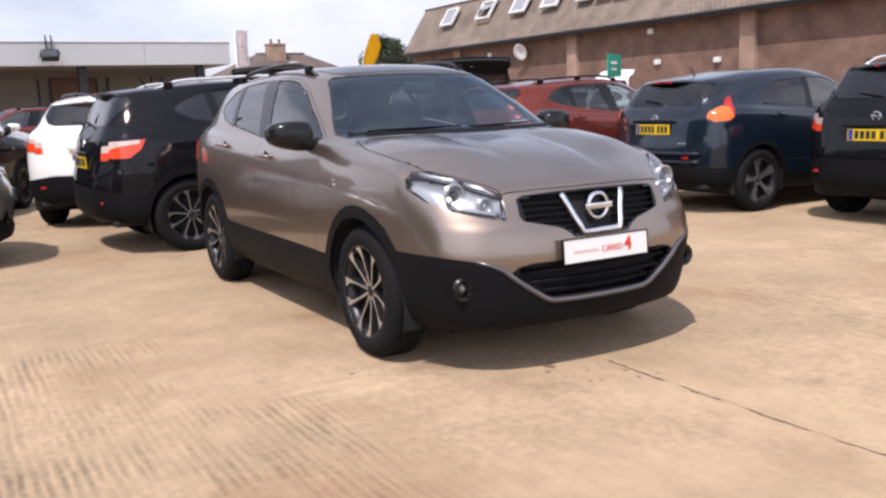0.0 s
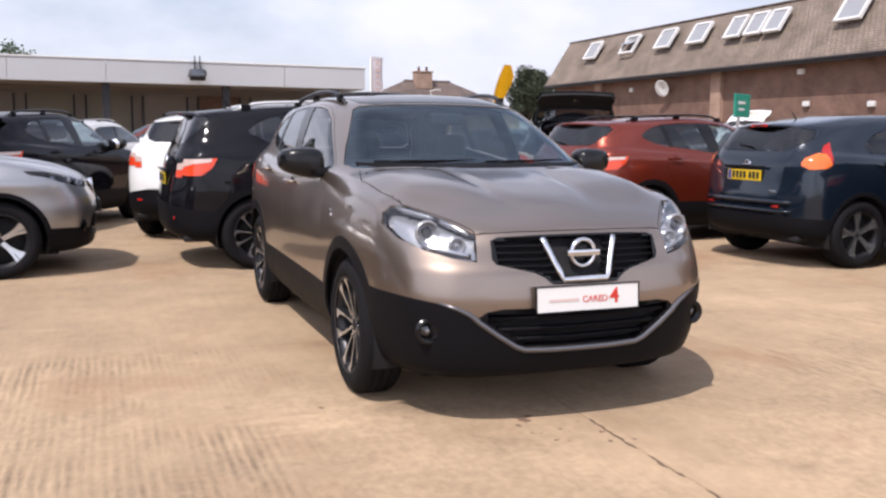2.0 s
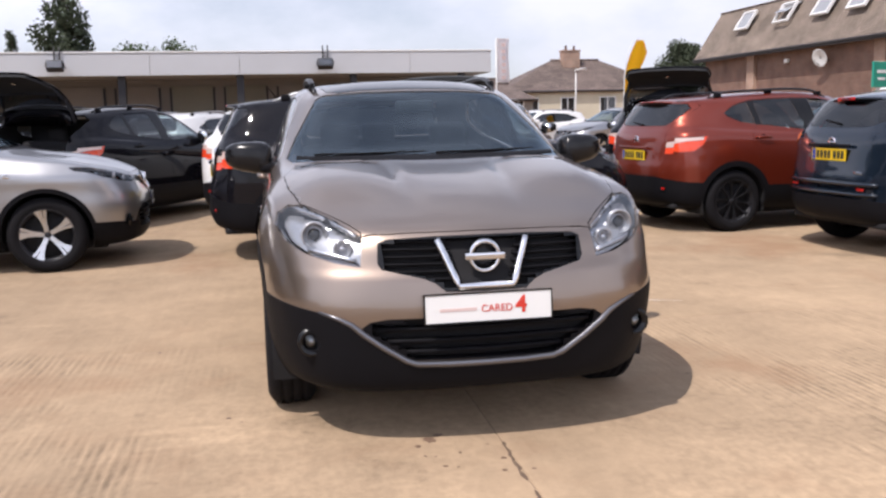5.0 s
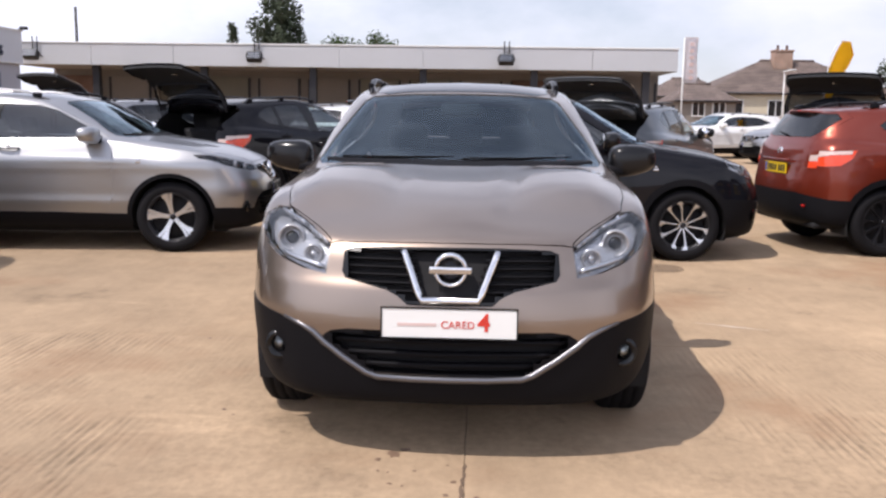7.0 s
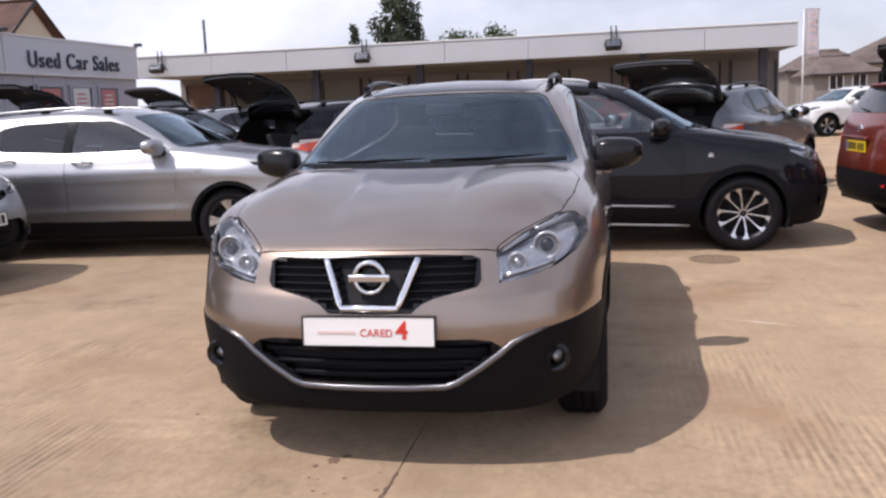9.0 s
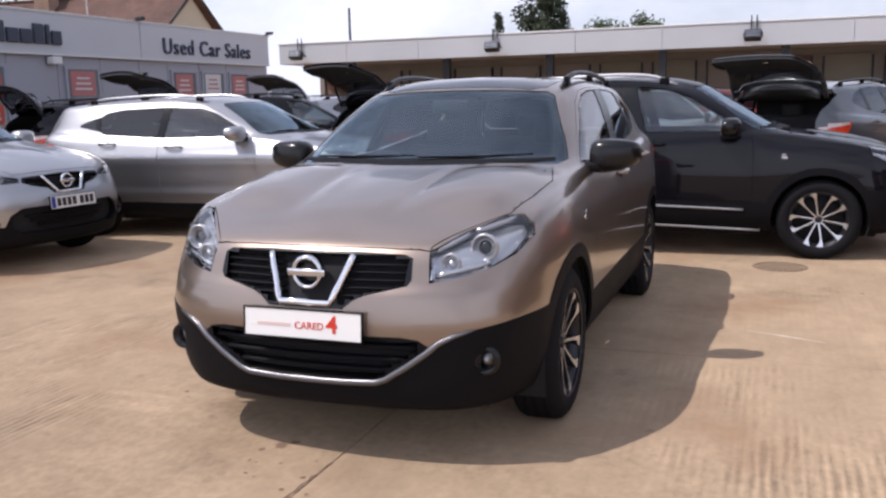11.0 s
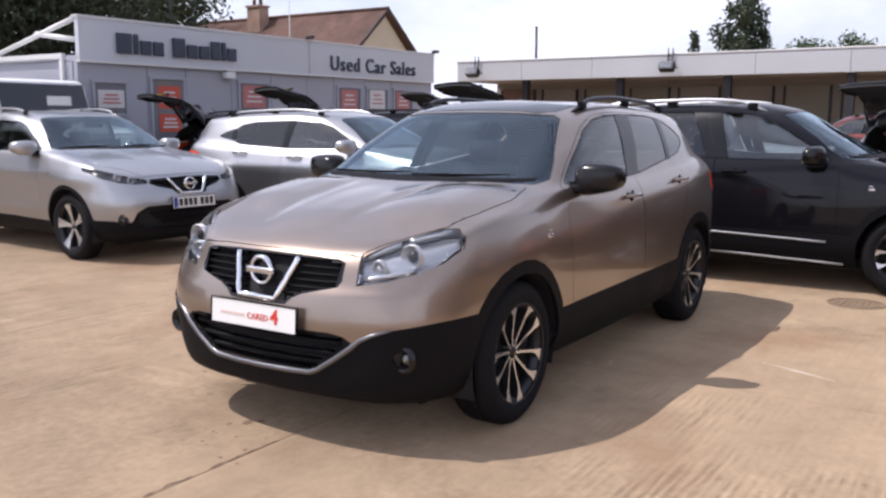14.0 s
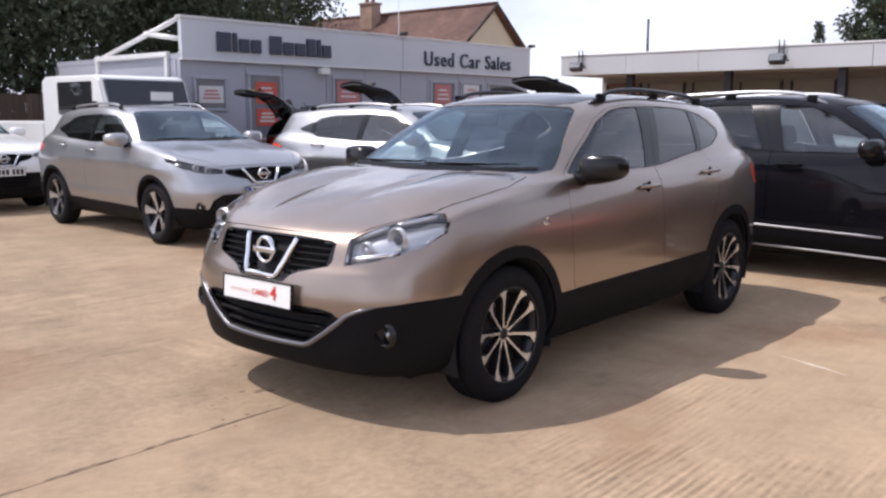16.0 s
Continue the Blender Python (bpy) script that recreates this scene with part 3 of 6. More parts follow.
FIRST_BODY = {
    "arch1": ("side", circle(FX, HUB, .392)), "arch2": ("side", circle(RX, HUB, .392)),
    "windscreen": ("front", [(-.05, 1.134), (.30, 1.132), (.56, 1.126), (.715, 1.118), (.742, 1.135), (.690, 1.24), (.556, 1.452), (.515, 1.474), (.28, 1.488), (-.05, 1.492)]),
    "roof_panel": ("top", [(.31, -.05), (.30, .42), (.20, .495), (-.4, .525), (-1.0, .495), (-1.5, .445), (-1.58, .40), (-1.58, -.05)]),
    "front_window": ("side", [(.69, 1.112), (.50, 1.232), (.22, 1.388), (.04, 1.452), (-.10, 1.472), (-.258, 1.478), (-.157, 1.112)]),
    "rear_window": ("side", [(-.345, 1.120), (-.490, 1.480), (-.80, 1.474), (-.955, 1.462), (-.980, 1.445), (-.930, 1.205), (-.905, 1.185)]),
    "quarter_window": ("side", [(-1.005, 1.192), (-1.060, 1.450), (-1.16, 1.430), (-1.28, 1.385), (-1.375, 1.325), (-1.350, 1.285), (-1.20, 1.222)]),
    "pillar_front": ("side", [(-.157, 1.112), (-.258, 1.478), (-.385, 1.480), (-.268, 1.116)]),
    "pillar_rear": ("side", [(-.268, 1.116), (-.385, 1.480), (-.490, 1.480), (-.345, 1.120)]),
    "pillar_back": ("side", [(-.905, 1.185), (-.930, 1.205), (-.980, 1.445), (-.955, 1.462), (-1.060, 1.450), (-1.005, 1.192)]),
    "rear_glass": ("tail", [(-.05, 1.19), (.50, 1.20), (.55, 1.24), (.49, 1.42), (.44, 1.437), (-.05, 1.447)]),
    "headlamp": ("front", [(.497, .752), (.482, .865), (.585, .925), (.70, .968), (.765, .972), (.812, .945), (.825, .90), (.79, .845), (.71, .80), (.60, .768)]),
    "grille": ("front", [(-.05, .866), (.20, .864), (.39, .856), (.425, .842), (.43, .765), (.415, .742), (.25, .705), (.205, .685), (.165, .652), (-.05, .650)]),
    "intake": ("front", [(-.05, .552), (.40, .552), (.47, .54), (.505, .515), (.48, .49), (.30, .372), (-.05, .368)]),
    "fog": ("nose", circle(.70, .448, .034, 16)),
    "tail_pale": ("corner", [(-1.795, 1.064), (-2.2, 1.05), (-2.2, .935), (-2.005, .925), (-1.985, .995), (-1.93, 1.018), (-1.80, 1.026)]),
    "tail_red": ("corner", [(-1.755, 1.067), (-1.84, 1.065), (-2.2, 1.05), (-2.2, .93), (-1.96, .905), (-1.86, .915), (-1.79, .985)]),
    "lip1": ("side", circle(FX, HUB, .455)), "lip2": ("side", circle(RX, HUB, .455)),
    "lower1": ("nose", [(-.05, .10), (-.05, .361), (.305, .365), (.51, .50), (.56, .535), (.66, .575), (.80, .60), (.98, .62), (.98, .10)]),
    "lower2": ("side", [(1.0, .1), (1.0, .495), (.80, .497), (-.80, .515), (-1.0, .52), (-1.0, .1)]),
    "lower3": ("tail", [(-.05, .1), (-.05, .56), (.5, .56), (.70, .54), (.98, .52), (.98, .1)]),
    "front_door": ("side", [(.70, .375), (.765, .55), (.77, .95), (.745, 1.10), (.50, 1.252), (.22, 1.408), (.04, 1.472), (-.12, 1.492), (-.388, 1.495), (-.268, 1.10), (-.274, .39)]),
    "rear_door": ("side", [(-.274, .39), (-.268, 1.10), (-.388, 1.495), (-.80, 1.490), (-1.03, 1.472), (-.995, 1.18), (-1.085, 1.08), (-1.095, .95), (-1.0, .79), (-.92, .62), (-.90, .39)]),
    "body": ("nose", [(-.05, .60), (-.05, .879), (.30, .876), (.44, .870), (.50, .862), (.50, .60)]),
    "hood": ("top", [(2.2, -.05), (2.2, .455), (2.0, .49), (1.70, .715), (1.50, .75), (1.20, .765), (.95, .705), (.965, .60), (1.03, .45), (1.09, -.05)]),
    "tailgate": ("tail", [(-.05, .62), (.54, .62), (.585, .85), (.56, 1.08), (.60, 1.2), (.52, 1.455), (-.05, 1.475)]),
}
HATCH_BODY = dict(FIRST_BODY)
HATCH_BODY.update({
    "rear_glass": ("tail", [(-.05, 1.19), (.46, 1.195), (.54, 1.225), (.60, 1.30), (.605, 1.385), (.555, 1.435), (-.05, 1.450)]),
    "tailgate": ("tail", [(-.05, .64), (.54, .64), (.585, .85), (.56, 1.08), (.58, 1.20), (.63, 1.295), (.632, 1.395), (.57, 1.458), (-.05, 1.475)]),
    "tail_pale": ("corner", [(-1.70, 1.070), (-2.2, 1.05), (-2.2, .935), (-2.005, .925), (-1.985, .995), (-1.90, 1.022), (-1.71, 1.034)]),
    "tail_red": ("corner", [(-1.655, 1.075), (-1.84, 1.065), (-2.2, 1.05), (-2.2, .93), (-1.96, .905), (-1.82, .915), (-1.71, .985)]),
    "lower3": ("tail", [(-.05, .1), (-.05, .63), (.5, .63), (.70, .60), (.98, .55), (.98, .1)]),
})
LONG_BODY = dict(HATCH_BODY)
LONG_BODY.update({
    "tail_pale": ("corner", [(-1.73, 1.067), (-2.2, 1.05), (-2.2, .945), (-2.0, .93), (-1.975, .985), (-1.90, 1.012), (-1.74, 1.03)]),
    "tail_red": ("corner", [(-1.68, 1.07), (-1.78, 1.065), (-2.2, 1.05), (-2.2, .945), (-1.95, .90), (-1.83, .905), (-1.73, .98)]),
})
SECOND_BODY = dict(FIRST_BODY)
SECOND_BODY.update({
    "front_door": ("side", [(.70, .375), (.765, .55), (.77, .95), (.745, 1.10), (.50, 1.25), (.22, 1.405), (.04, 1.468), (-.32, 1.488), (-.385, 1.09), (-.385, .39)]),
    "rear_door": ("side", [(-.385, .39), (-.385, 1.09), (-.335, 1.488), (-.95, 1.474), (-1.19, 1.43), (-1.165, 1.12), (-1.02, .85), (-.93, .60), (-.91, .39)]),
    "lower2": ("side", [(1.0, .1), (1.0, .375), (-1.0, .40), (-1.0, .1)]),
    "lip1": ("side", circle(FX, HUB, .432)), "lip2": ("side", circle(RX, HUB, .432)),
    "pillar_front": ("side", [(-.345, 1.10), (-.29, 1.446), (-.325, 1.446), (-.39, 1.10)]),
    "pillar_rear": ("side", [(-.39, 1.10), (-.325, 1.446), (-.395, 1.446), (-.435, 1.105)]),
    "pillar_back": ("side", [(-1.16, 1.18), (-1.18, 1.34), (-1.235, 1.33), (-1.22, 1.19)]),
    "headlamp": ("front", [(.455, .800), (.45, .838), (.58, .868), (.70, .905), (.79, .945), (.845, .955), (.85, .92), (.79, .855), (.70, .815), (.58, .795)]),
    "grille": ("front", [(-.05, .862), (.42, .842), (.44, .80), (.36, .765), (.22, .735), (.17, .685), (-.05, .68)]),
    "intake": ("front", [(-.05, .585), (.50, .58), (.60, .52), (.64, .42), (.52, .345), (-.05, .335)]),
    "front_window": ("side", [(.67, 1.115), (.50, 1.225), (.22, 1.375), (.04, 1.430), (-.29, 1.446), (-.345, 1.10)]),
    "rear_window": ("side", [(-.435, 1.105), (-.395, 1.446), (-.90, 1.428), (-1.10, 1.39), (-1.18, 1.34), (-1.16, 1.18), (-1.09, 1.14)]),
    "quarter_window": ("side", [(-1.22, 1.19), (-1.235, 1.33), (-1.36, 1.29), (-1.45, 1.25), (-1.42, 1.23)]),
    "tail_red": ("corner", [(-1.66, 1.00), (-1.76, 1.045), (-1.84, 1.05), (-1.90, 1.05), (-1.90, .93), (-1.80, .94)]),
    "tail_pale": ("corner", [(-1.90, 1.05), (-2.2, 1.03), (-2.2, .92), (-1.90, .93)]),
    "lower1": ("nose", [(-.05, .10), (-.05, .345), (.30, .35), (.46, .385), (.58, .42), (.80, .44), (.98, .45), (.98, .10)]),
})
COMPACT = dict(FIRST_BODY)
COMPACT.update({
    "front_door": ("side", [(.70, .375), (.765, .55), (.77, .95), (.745, 1.10), (.50, 1.25), (.22, 1.405), (.04, 1.468), (-.32, 1.488), (-.385, 1.09), (-.385, .39)]),
    "rear_door": ("side", [(-.385, .39), (-.385, 1.09), (-.335, 1.488), (-.95, 1.474), (-1.19, 1.43), (-1.165, 1.12), (-1.02, .85), (-.93, .60), (-.91, .39)]),
    "lower2": ("side", [(1.0, .1), (1.0, .375), (-1.0, .40), (-1.0, .1)]),
    "lip1": ("side", circle(FX, HUB, .432)), "lip2": ("side", circle(RX, HUB, .432)),
    "pillar_front": ("side", [(-.345, 1.10), (-.29, 1.446), (-.325, 1.446), (-.39, 1.10)]),
    "pillar_rear": ("side", [(-.39, 1.10), (-.325, 1.446), (-.395, 1.446), (-.435, 1.105)]),
    "pillar_back": ("side", [(-1.30, 1.2), (-1.31, 1.205), (-1.32, 1.2)]),
    "front_window": ("side", [(.67, 1.115), (.50, 1.225), (.22, 1.375), (.04, 1.440), (-.10, 1.446), (-.29, 1.446), (-.345, 1.10)]),
    "rear_window": ("side", [(-.435, 1.105), (-.395, 1.440), (-.80, 1.415), (-1.05, 1.34), (-1.22, 1.22), (-1.15, 1.17)]),
    "quarter_window": ("side", [(-1.30, 1.22), (-1.31, 1.225), (-1.32, 1.22)]),
    "tail_red": ("corner", [(-1.71, 1.04), (-1.73, 1.15), (-1.77, 1.16), (-1.70, 1.235), (-1.62, 1.27), (-1.645, 1.19), (-1.68, 1.12)]),
    "tail_pale": ("corner", [(-1.985, 1.045), (-1.94, 1.105), (-1.87, 1.14), (-1.80, 1.16), (-1.73, 1.15), (-1.71, 1.04), (-1.78, 1.005), (-1.93, .995)]),
    "rear_glass": ("tail", [(-.05, 1.17), (.46, 1.18), (.60, 1.24), (.64, 1.31), (.60, 1.40), (.50, 1.437), (-.05, 1.452)]),
    "tailgate": ("tail", [(-.05, .70), (.50, .70), (.545, .85), (.54, 1.08), (.62, 1.23), (.66, 1.31), (.61, 1.42), (.52, 1.458), (-.05, 1.475)]),
    "lower3": ("tail", [(-.05, .1), (-.05, .53), (.5, .53), (.70, .52), (.98, .50), (.98, .1)]),
})


def warp_same(v):
    return v


def warp_long(v):
    k = min(max((-.32 - v.x) / .58, 0), 1) * .075
    return Vector((v.x - k, v.y, v.z + max(v.z - 1.15, 0) * .10))


def soft_step(a, b, x):
    q = min(max((x - a) / (b - a), 0), 1)
    return q * q * (3 - 2 * q)


def warp_nose(v):
    # fuller bonnet: it rises towards the wings
    wing = soft_step(.10, .52, abs(v.y)) * (1 - .85 * soft_step(.58, .79, abs(v.y))) * soft_step(.90, 1.25, v.x) * (1 - soft_step(1.52, 1.86, v.x)) * soft_step(.88, 1.01, v.z) * (1 - soft_step(1.09, 1.13, v.z))
    return Vector((v.x, v.y * (1 - .014 * min(max((v.x - 1.45) / .40, 0), 1)), v.z + .044 * wing))


def warp_low(v):
    k = (math.exp(-((v.z - .86) / .07) ** 2) * .014 + math.exp(-((v.z - .49) / .045) ** 2) * .012 * max(0, min(1, (1.0 - abs(v.x)) / .2))) * (1 if abs(v.y) > .75 else 0) * math.copysign(1, v.y)
    q = min(max((.905 - v.z) / .05, 0), 1)
    k -= .017 * q * q * (3 - 2 * q) * max(0, min(1, (abs(v.y) - .6) / .2)) * max(0, min(1, (1.30 - abs(v.x)) / .35)) * math.copysign(1, v.y)
    k -= min(max(v.z - .88, 0), .22) * .15 * max(0, min(1, (abs(v.y) - .45) / .2)) * math.copysign(1, v.y)
    k -= min(max(.80 - v.z, 0), .40) * .09 * max(0, min(1, (abs(v.y) - .6) / .2)) * max(0, min(1, (1.05 - abs(v.x)) / .2)) * math.copysign(1, v.y)
    return Vector((v.x * 1.008 + max(v.x - 1.7, 0) * .02, v.y * 1.014 + k, v.z - max(v.z - 1.0, 0) * .05))


def warp_compact(v):
    d = max(-1.2 - v.x, 0)
    return Vector((v.x * .96, v.y * (.99 - max(v.z - 1.1, 0) * .10), v.z - max(v.z - 1.3, 0) * d * .25))


def ribbon(bm, shell, ys, zs, h, d, off=0.0):
    """A bar that follows the nose: its middle at (y, z), h high, standing d deep with its face off before the body."""
    ring = []
    for y, z in zip(ys, zs):
        x = shell.nose(y, z) + off
        ring.append([bm.verts.new(c) for c in ((x, y, z - h / 2), (x + .003, y, z), (x, y, z + h / 2), (x - d, y, z + h / 2), (x - d, y, z - h / 2))])
    for a, b in zip(ring[:-1], ring[1:]):
        for i in range(5):
            bm.faces.new((a[i], a[(i + 1) % 5], b[(i + 1) % 5], b[i]))
    bm.faces.new(ring[0]), bm.faces.new(ring[-1][::-1])
    bmesh.ops.recalc_face_normals(bm, faces=bm.faces[:])


def plate(parent, x, y, z, w, h, face, mat, rot=0.0, bars=(), name="number_plate", label="", frame_mat=None):
    """A plate that faces +x (face 1) or -x (face -1); bars: (from the left edge, from the middle up, width, height, material)."""
    m = pose(x, y, z, 0, rot, 0 if face > 0 else 180)
    bm = bmesh.new()
    box(bm, 0, 0, 0, .008, w, h, .002, m=m)
    ob = part(name, bm, mat, parent, label, smooth=False)
    if frame_mat:
        bm = bmesh.new()
        for yy, zz, a, b in ((0, h / 2 + .002, w + .010, .005), (0, -h / 2 - .002, w + .010, .005), (w / 2 + .002, 0, .005, h), (-w / 2 - .002, 0, .005, h)):
            box(bm, -.001, yy, zz, .016, a, b, m=m)
        part("plate_frame", bm, frame_mat, ob, smooth=False)
    for (u, v, bw, bh, bmat) in bars:
        bm = bmesh.new()
        box(bm, .0045, -w / 2 + u + bw / 2, v, .003, bw, bh, m=m)
        part("plate_mark", bm, bmat, ob, smooth=False)
    return ob


def number_bars(w, ink=None):
    ink = ink or M_INK
    out = [(.012, 0, .045, .098, M_BLUEINK)]
    u = .075
    for k in range(7):
        out.append((u, 0, .042, .074, ink))
        u += .058 if k != 3 else .085
    return out


def make_car(kind, name, paint, label, warp=warp_same, outlines=FIRST_BODY, spokes=8, dark_wheels=False, rails=None, fine=6, roof=None, front_plate=None, rear_plate=None, open_gate=0.0, hero=False, mirror_mat=None, steer=0.0, group="", strips=False):
    sh = Shell(RINGS, [(k, v, p) for k, (v, p) in outlines.items()], fine, fine)
    S = sh.sets
    car = thing(name, label, "car", group)

    def both(key, mat, inset=0.0, thick=0.0, push=0.0, parent=car, nm=None, lab=""):
        fs = S.get(key, [])
        return part(nm or key, take(sh.bm, fs, "both", inset, thick, push), mat, parent, lab) if fs else None

    def pair(key, mat, inset=0.0, thick=0.0, push=0.0, parents=(None, None), nm=None, lab=""):
        fs = S.get(key, [])
        return [part(nm or key, take(sh.bm, fs, mirror, inset, thick, push), mat, p or car, lab) for mirror, p in zip((False, True), parents)] if fs else [None, None]

    body = both("body", paint, thick=.014)
    hood = both("hood", paint, .004, .014, -.0015)
    fd = pair("front_door", paint, .0025, .012)
    rd = pair("rear_door", paint, .0025, .012)
    gate = both("tailgate", paint, .003, .014)
    both("windscreen", M_SCREEN, .003, 0, .004)
    both("roof_panel", roof or paint, .003, .01, -.002 if roof else 0, lab="dark glass roof" if roof else "")
    pair("front_window", M_GLASS, .004, 0, .004, fd)
    pair("rear_window", M_TINT, .004, 0, .004, rd)
    pair("quarter_window", M_TINT, .004, 0, .004)
    pair("pillar_front", M_GLOSSBLACK, .001, .006, 0, fd, nm="window_pillar")
    pair("pillar_rear", M_GLOSSBLACK, .001, .006, 0, rd, nm="window_pillar")
    pair("pillar_back", M_GLOSSBLACK, .001, .006, 0, nm="window_pillar")
    both("rear_glass", M_TINT, .003, 0, .003, gate)
    low = sum((S.get(k, []) for k in ("lower1", "lower2", "lower3", "lip1", "lip2")), [])
    part("lower_cladding", take(sh.bm, low, "both", 0, .014, -.004), M_PLASTIC, car, "black plastic bumper and sill cladding")
    # inner skin, so that the cabin is dark
    skin = sum((S.get(k, []) for k in ("body", "front_door", "rear_door", "roof_panel", "lower2", "lip1", "lip2")), [])
    skin = [f for f in skin if f.calc_center_median().x < 1.05 or f.calc_center_median().z < .7]
    part("inner_lining", take(sh.bm, skin, "both", 0, 0, .026), M_TRIM, car)
    if gate:
        part("gate_lining", take(sh.bm, S["tailgate"], "both", .01, .03, .024), M_TRIM, gate)
    # lamps
    for side, mirror in ((1, False), (-1, True)):
        fs = S["headlamp"]
        hl = part("headlamp", take(sh.bm, fs, mirror, .010, .01, -.001), M_LENS, car, "clear headlamp lens")
        part("reflector", take(sh.bm, fs, mirror, .006, 0, .045), M_LAMPBOX if outlines is not SECOND_BODY else M_GLOSSBLACK, hl)
        hous = part("lamp_housing", take(sh.bm, fs, mirror, .0, .05, .0015), M_GLOSSBLACK, hl)
        bez = hous.data
        bmz = bmesh.new()
        bmz.from_mesh(bez)
        bmz.faces.ensure_lookup_table()
        nface = len(fs)
        bmesh.ops.delete(bmz, geom=[f for f in bmz.faces if f.index < nface], context="FACES")
        bmz.to_mesh(bez)
        bmz.free()
        for (y, z, r, mt) in (((.668, .868, .046, M_GLOSSBLACK), (.560, .818, .030, M_REFLECT)) if outlines is not SECOND_BODY else ((.58, .832, .026, M_GLOSSBLACK), (.68, .858, .026, M_REFLECT))):
            x = sh.nose(y, z) - .030
            bm = bmesh.new()
            lathe(bm, [(r + .010, -.012), (r + .010, .006), (r + .004, .010), (r, .004), (r * .86, -.008), (r * .6, -.016)], 24, "x", (x, y * side, z))
            part("lamp_bowl", bm, M_LAMPBOX, hl)
            bm = bmesh.new()
            lathe(bm, [(r * .62, -.016), (r * .52, -.004), (r * .3, .003), (.001, .006)], 20, "x", (x, y * side, z))
            part("projector_lens", bm, mt, hl)
        if outlines is not SECOND_BODY:
            for ya, yb, za, zb, hh in ((.51, .70, .772, .812, .022), (.50, .60, .862, .915, .020), (.62, .74, .925, .958, .018)):
                bm = bmesh.new()
                ys = np.linspace(ya, yb, 7)
                zs = np.linspace(za, zb, 7)
                ribbon(bm, sh, ys, zs, hh, .014, -.022)
                if side < 0:
                    for vv in bm.verts:
                        vv.co.y *= -1
                    bmesh.ops.reverse_faces(bm, faces=bm.faces[:])
                part("lamp_trim", bm, M_REFLECT, hl)
    if "fog" in S:
        for side, mirror in ((1, False), (-1, True)):
            fg = part("fog_lamp", take(sh.bm, S["fog"], mirror, 0, .0, .02), M_ALLOYD, car)
            bm = bmesh.new()
            x = sh.nose(.70, .448)
            lathe(bm, [(.060, -.014), (.057, .006), (.044, .009), (.034, -.02)], 24, "x", (x, .70 * side, .448))
            part("fog_bezel", bm, M_GLOSSBLACK, fg)
            bm = bmesh.new()
            lathe(bm, [(.031, -.014), (.020, -.006), (.001, -.003)], 16, "x", (x, .70 * side, .448))
            part("fog_glass", bm, M_LENS, fg)
            bm = bmesh.new()
            lathe(bm, [(.016, -.020), (.013, -.011), (.001, -.008)], 14, "x", (x, .70 * side, .448))
            part("fog_bulb", bm, M_REFLECT, fg)
    tl = pair("tail_red", M_ORANGE if kind != "compact" else M_REDLENS, .002, .012, -.006, nm="tail_lamp", lab="red and orange tail lamp")
    pair("tail_pale", M_PALELENS if kind != "compact" else M_AMBER, .002, .012, -.006, parents=tl, nm="lamp_pale_lens")
    # grille
    gr = both("grille", M_DARK, 0, 0, .045)
    rim = take(sh.bm, S["grille"], "both", .001, .045)
    bmesh.ops.delete(rim, geom=[f for f in rim.faces if all(e.smooth for e in f.edges)], context="FACES")
    part("grille_surround", rim, M_GLOSSBLACK, gr)
    gz0, gz1 = (.68, .855) if outlines is not SECOND_BODY else (.70, .85)
    for z in np.linspace(gz0 + .02, gz1 - .012, 6 if hero else 5):
        half = .43 - max(.745 - z, 0) * 2.6
        for s in (-1, 1):
            bm = bmesh.new()
            ys = np.linspace(.10 + (z - .68) * .28, half - .012, 8) * s
            ribbon(bm, sh, ys, [z] * 8, .009, .03, -.016)
            part("grille_slat", bm, M_PLASTIC, gr)
    bm = bmesh.new()
    zt, zb = gz1 - .006, gz0 - .012
    pts = [(.185 - .075 * k / 8, zt + (zb - zt) * k / 8) for k in range(9)] if outlines is not SECOND_BODY else [(.235 - .115 * k / 8, zt + (zb - zt) * k / 8) for k in range(9)]
    line = [(-y, z) for y, z in pts] + [(y, z) for y, z in pts[::-1]]
    tube(bm, [(sh.nose(y, z) - .002, y, z) for y, z in line], .016, 8)
    part("chrome_strip", bm, M_CHROME, gr, "chrome v-shaped strip")
    bm = bmesh.new()
    bx = sh.nose(0, .785) + .012
    lathe(bm, [(.066, -.03), (.068, .004), (.060, .012), (.051, .006), (.049, -.03)], 40, "x", (bx, 0, .785), close=True)
    box(bm, bx + .006, 0, .785, .014, .165, .028, .004)
    part("badge", bm, M_CHROME, gr, "round chrome badge with a bar")
    bm = bmesh.new()
    lathe(bm, [(.001, -.012), (.05, -.012), (.05, -.03), (.001, -.03)], 28, "x", (bx, 0, .785))
    part("badge_back", bm, M_GLOSSBLACK, gr)
    # lower intake
    it = both("intake", M_DARK, 0, 0, .06)
    rim = take(sh.bm, S["intake"], "both", .0, .06)
    bmesh.ops.delete(rim, geom=[f for f in rim.faces if all(e.smooth for e in f.edges)], context="FACES")
    part("intake_surround", rim, M_PLASTIC, it)
    for z, half in ((.41, .33), (.455, .40), (.505, .45)):
        bm = bmesh.new()
        ribbon(bm, sh, np.linspace(-half, half, 15), [z] * 15, .016, .035, -.018)
        part("intake_slat", bm, M_PLASTIC, it)
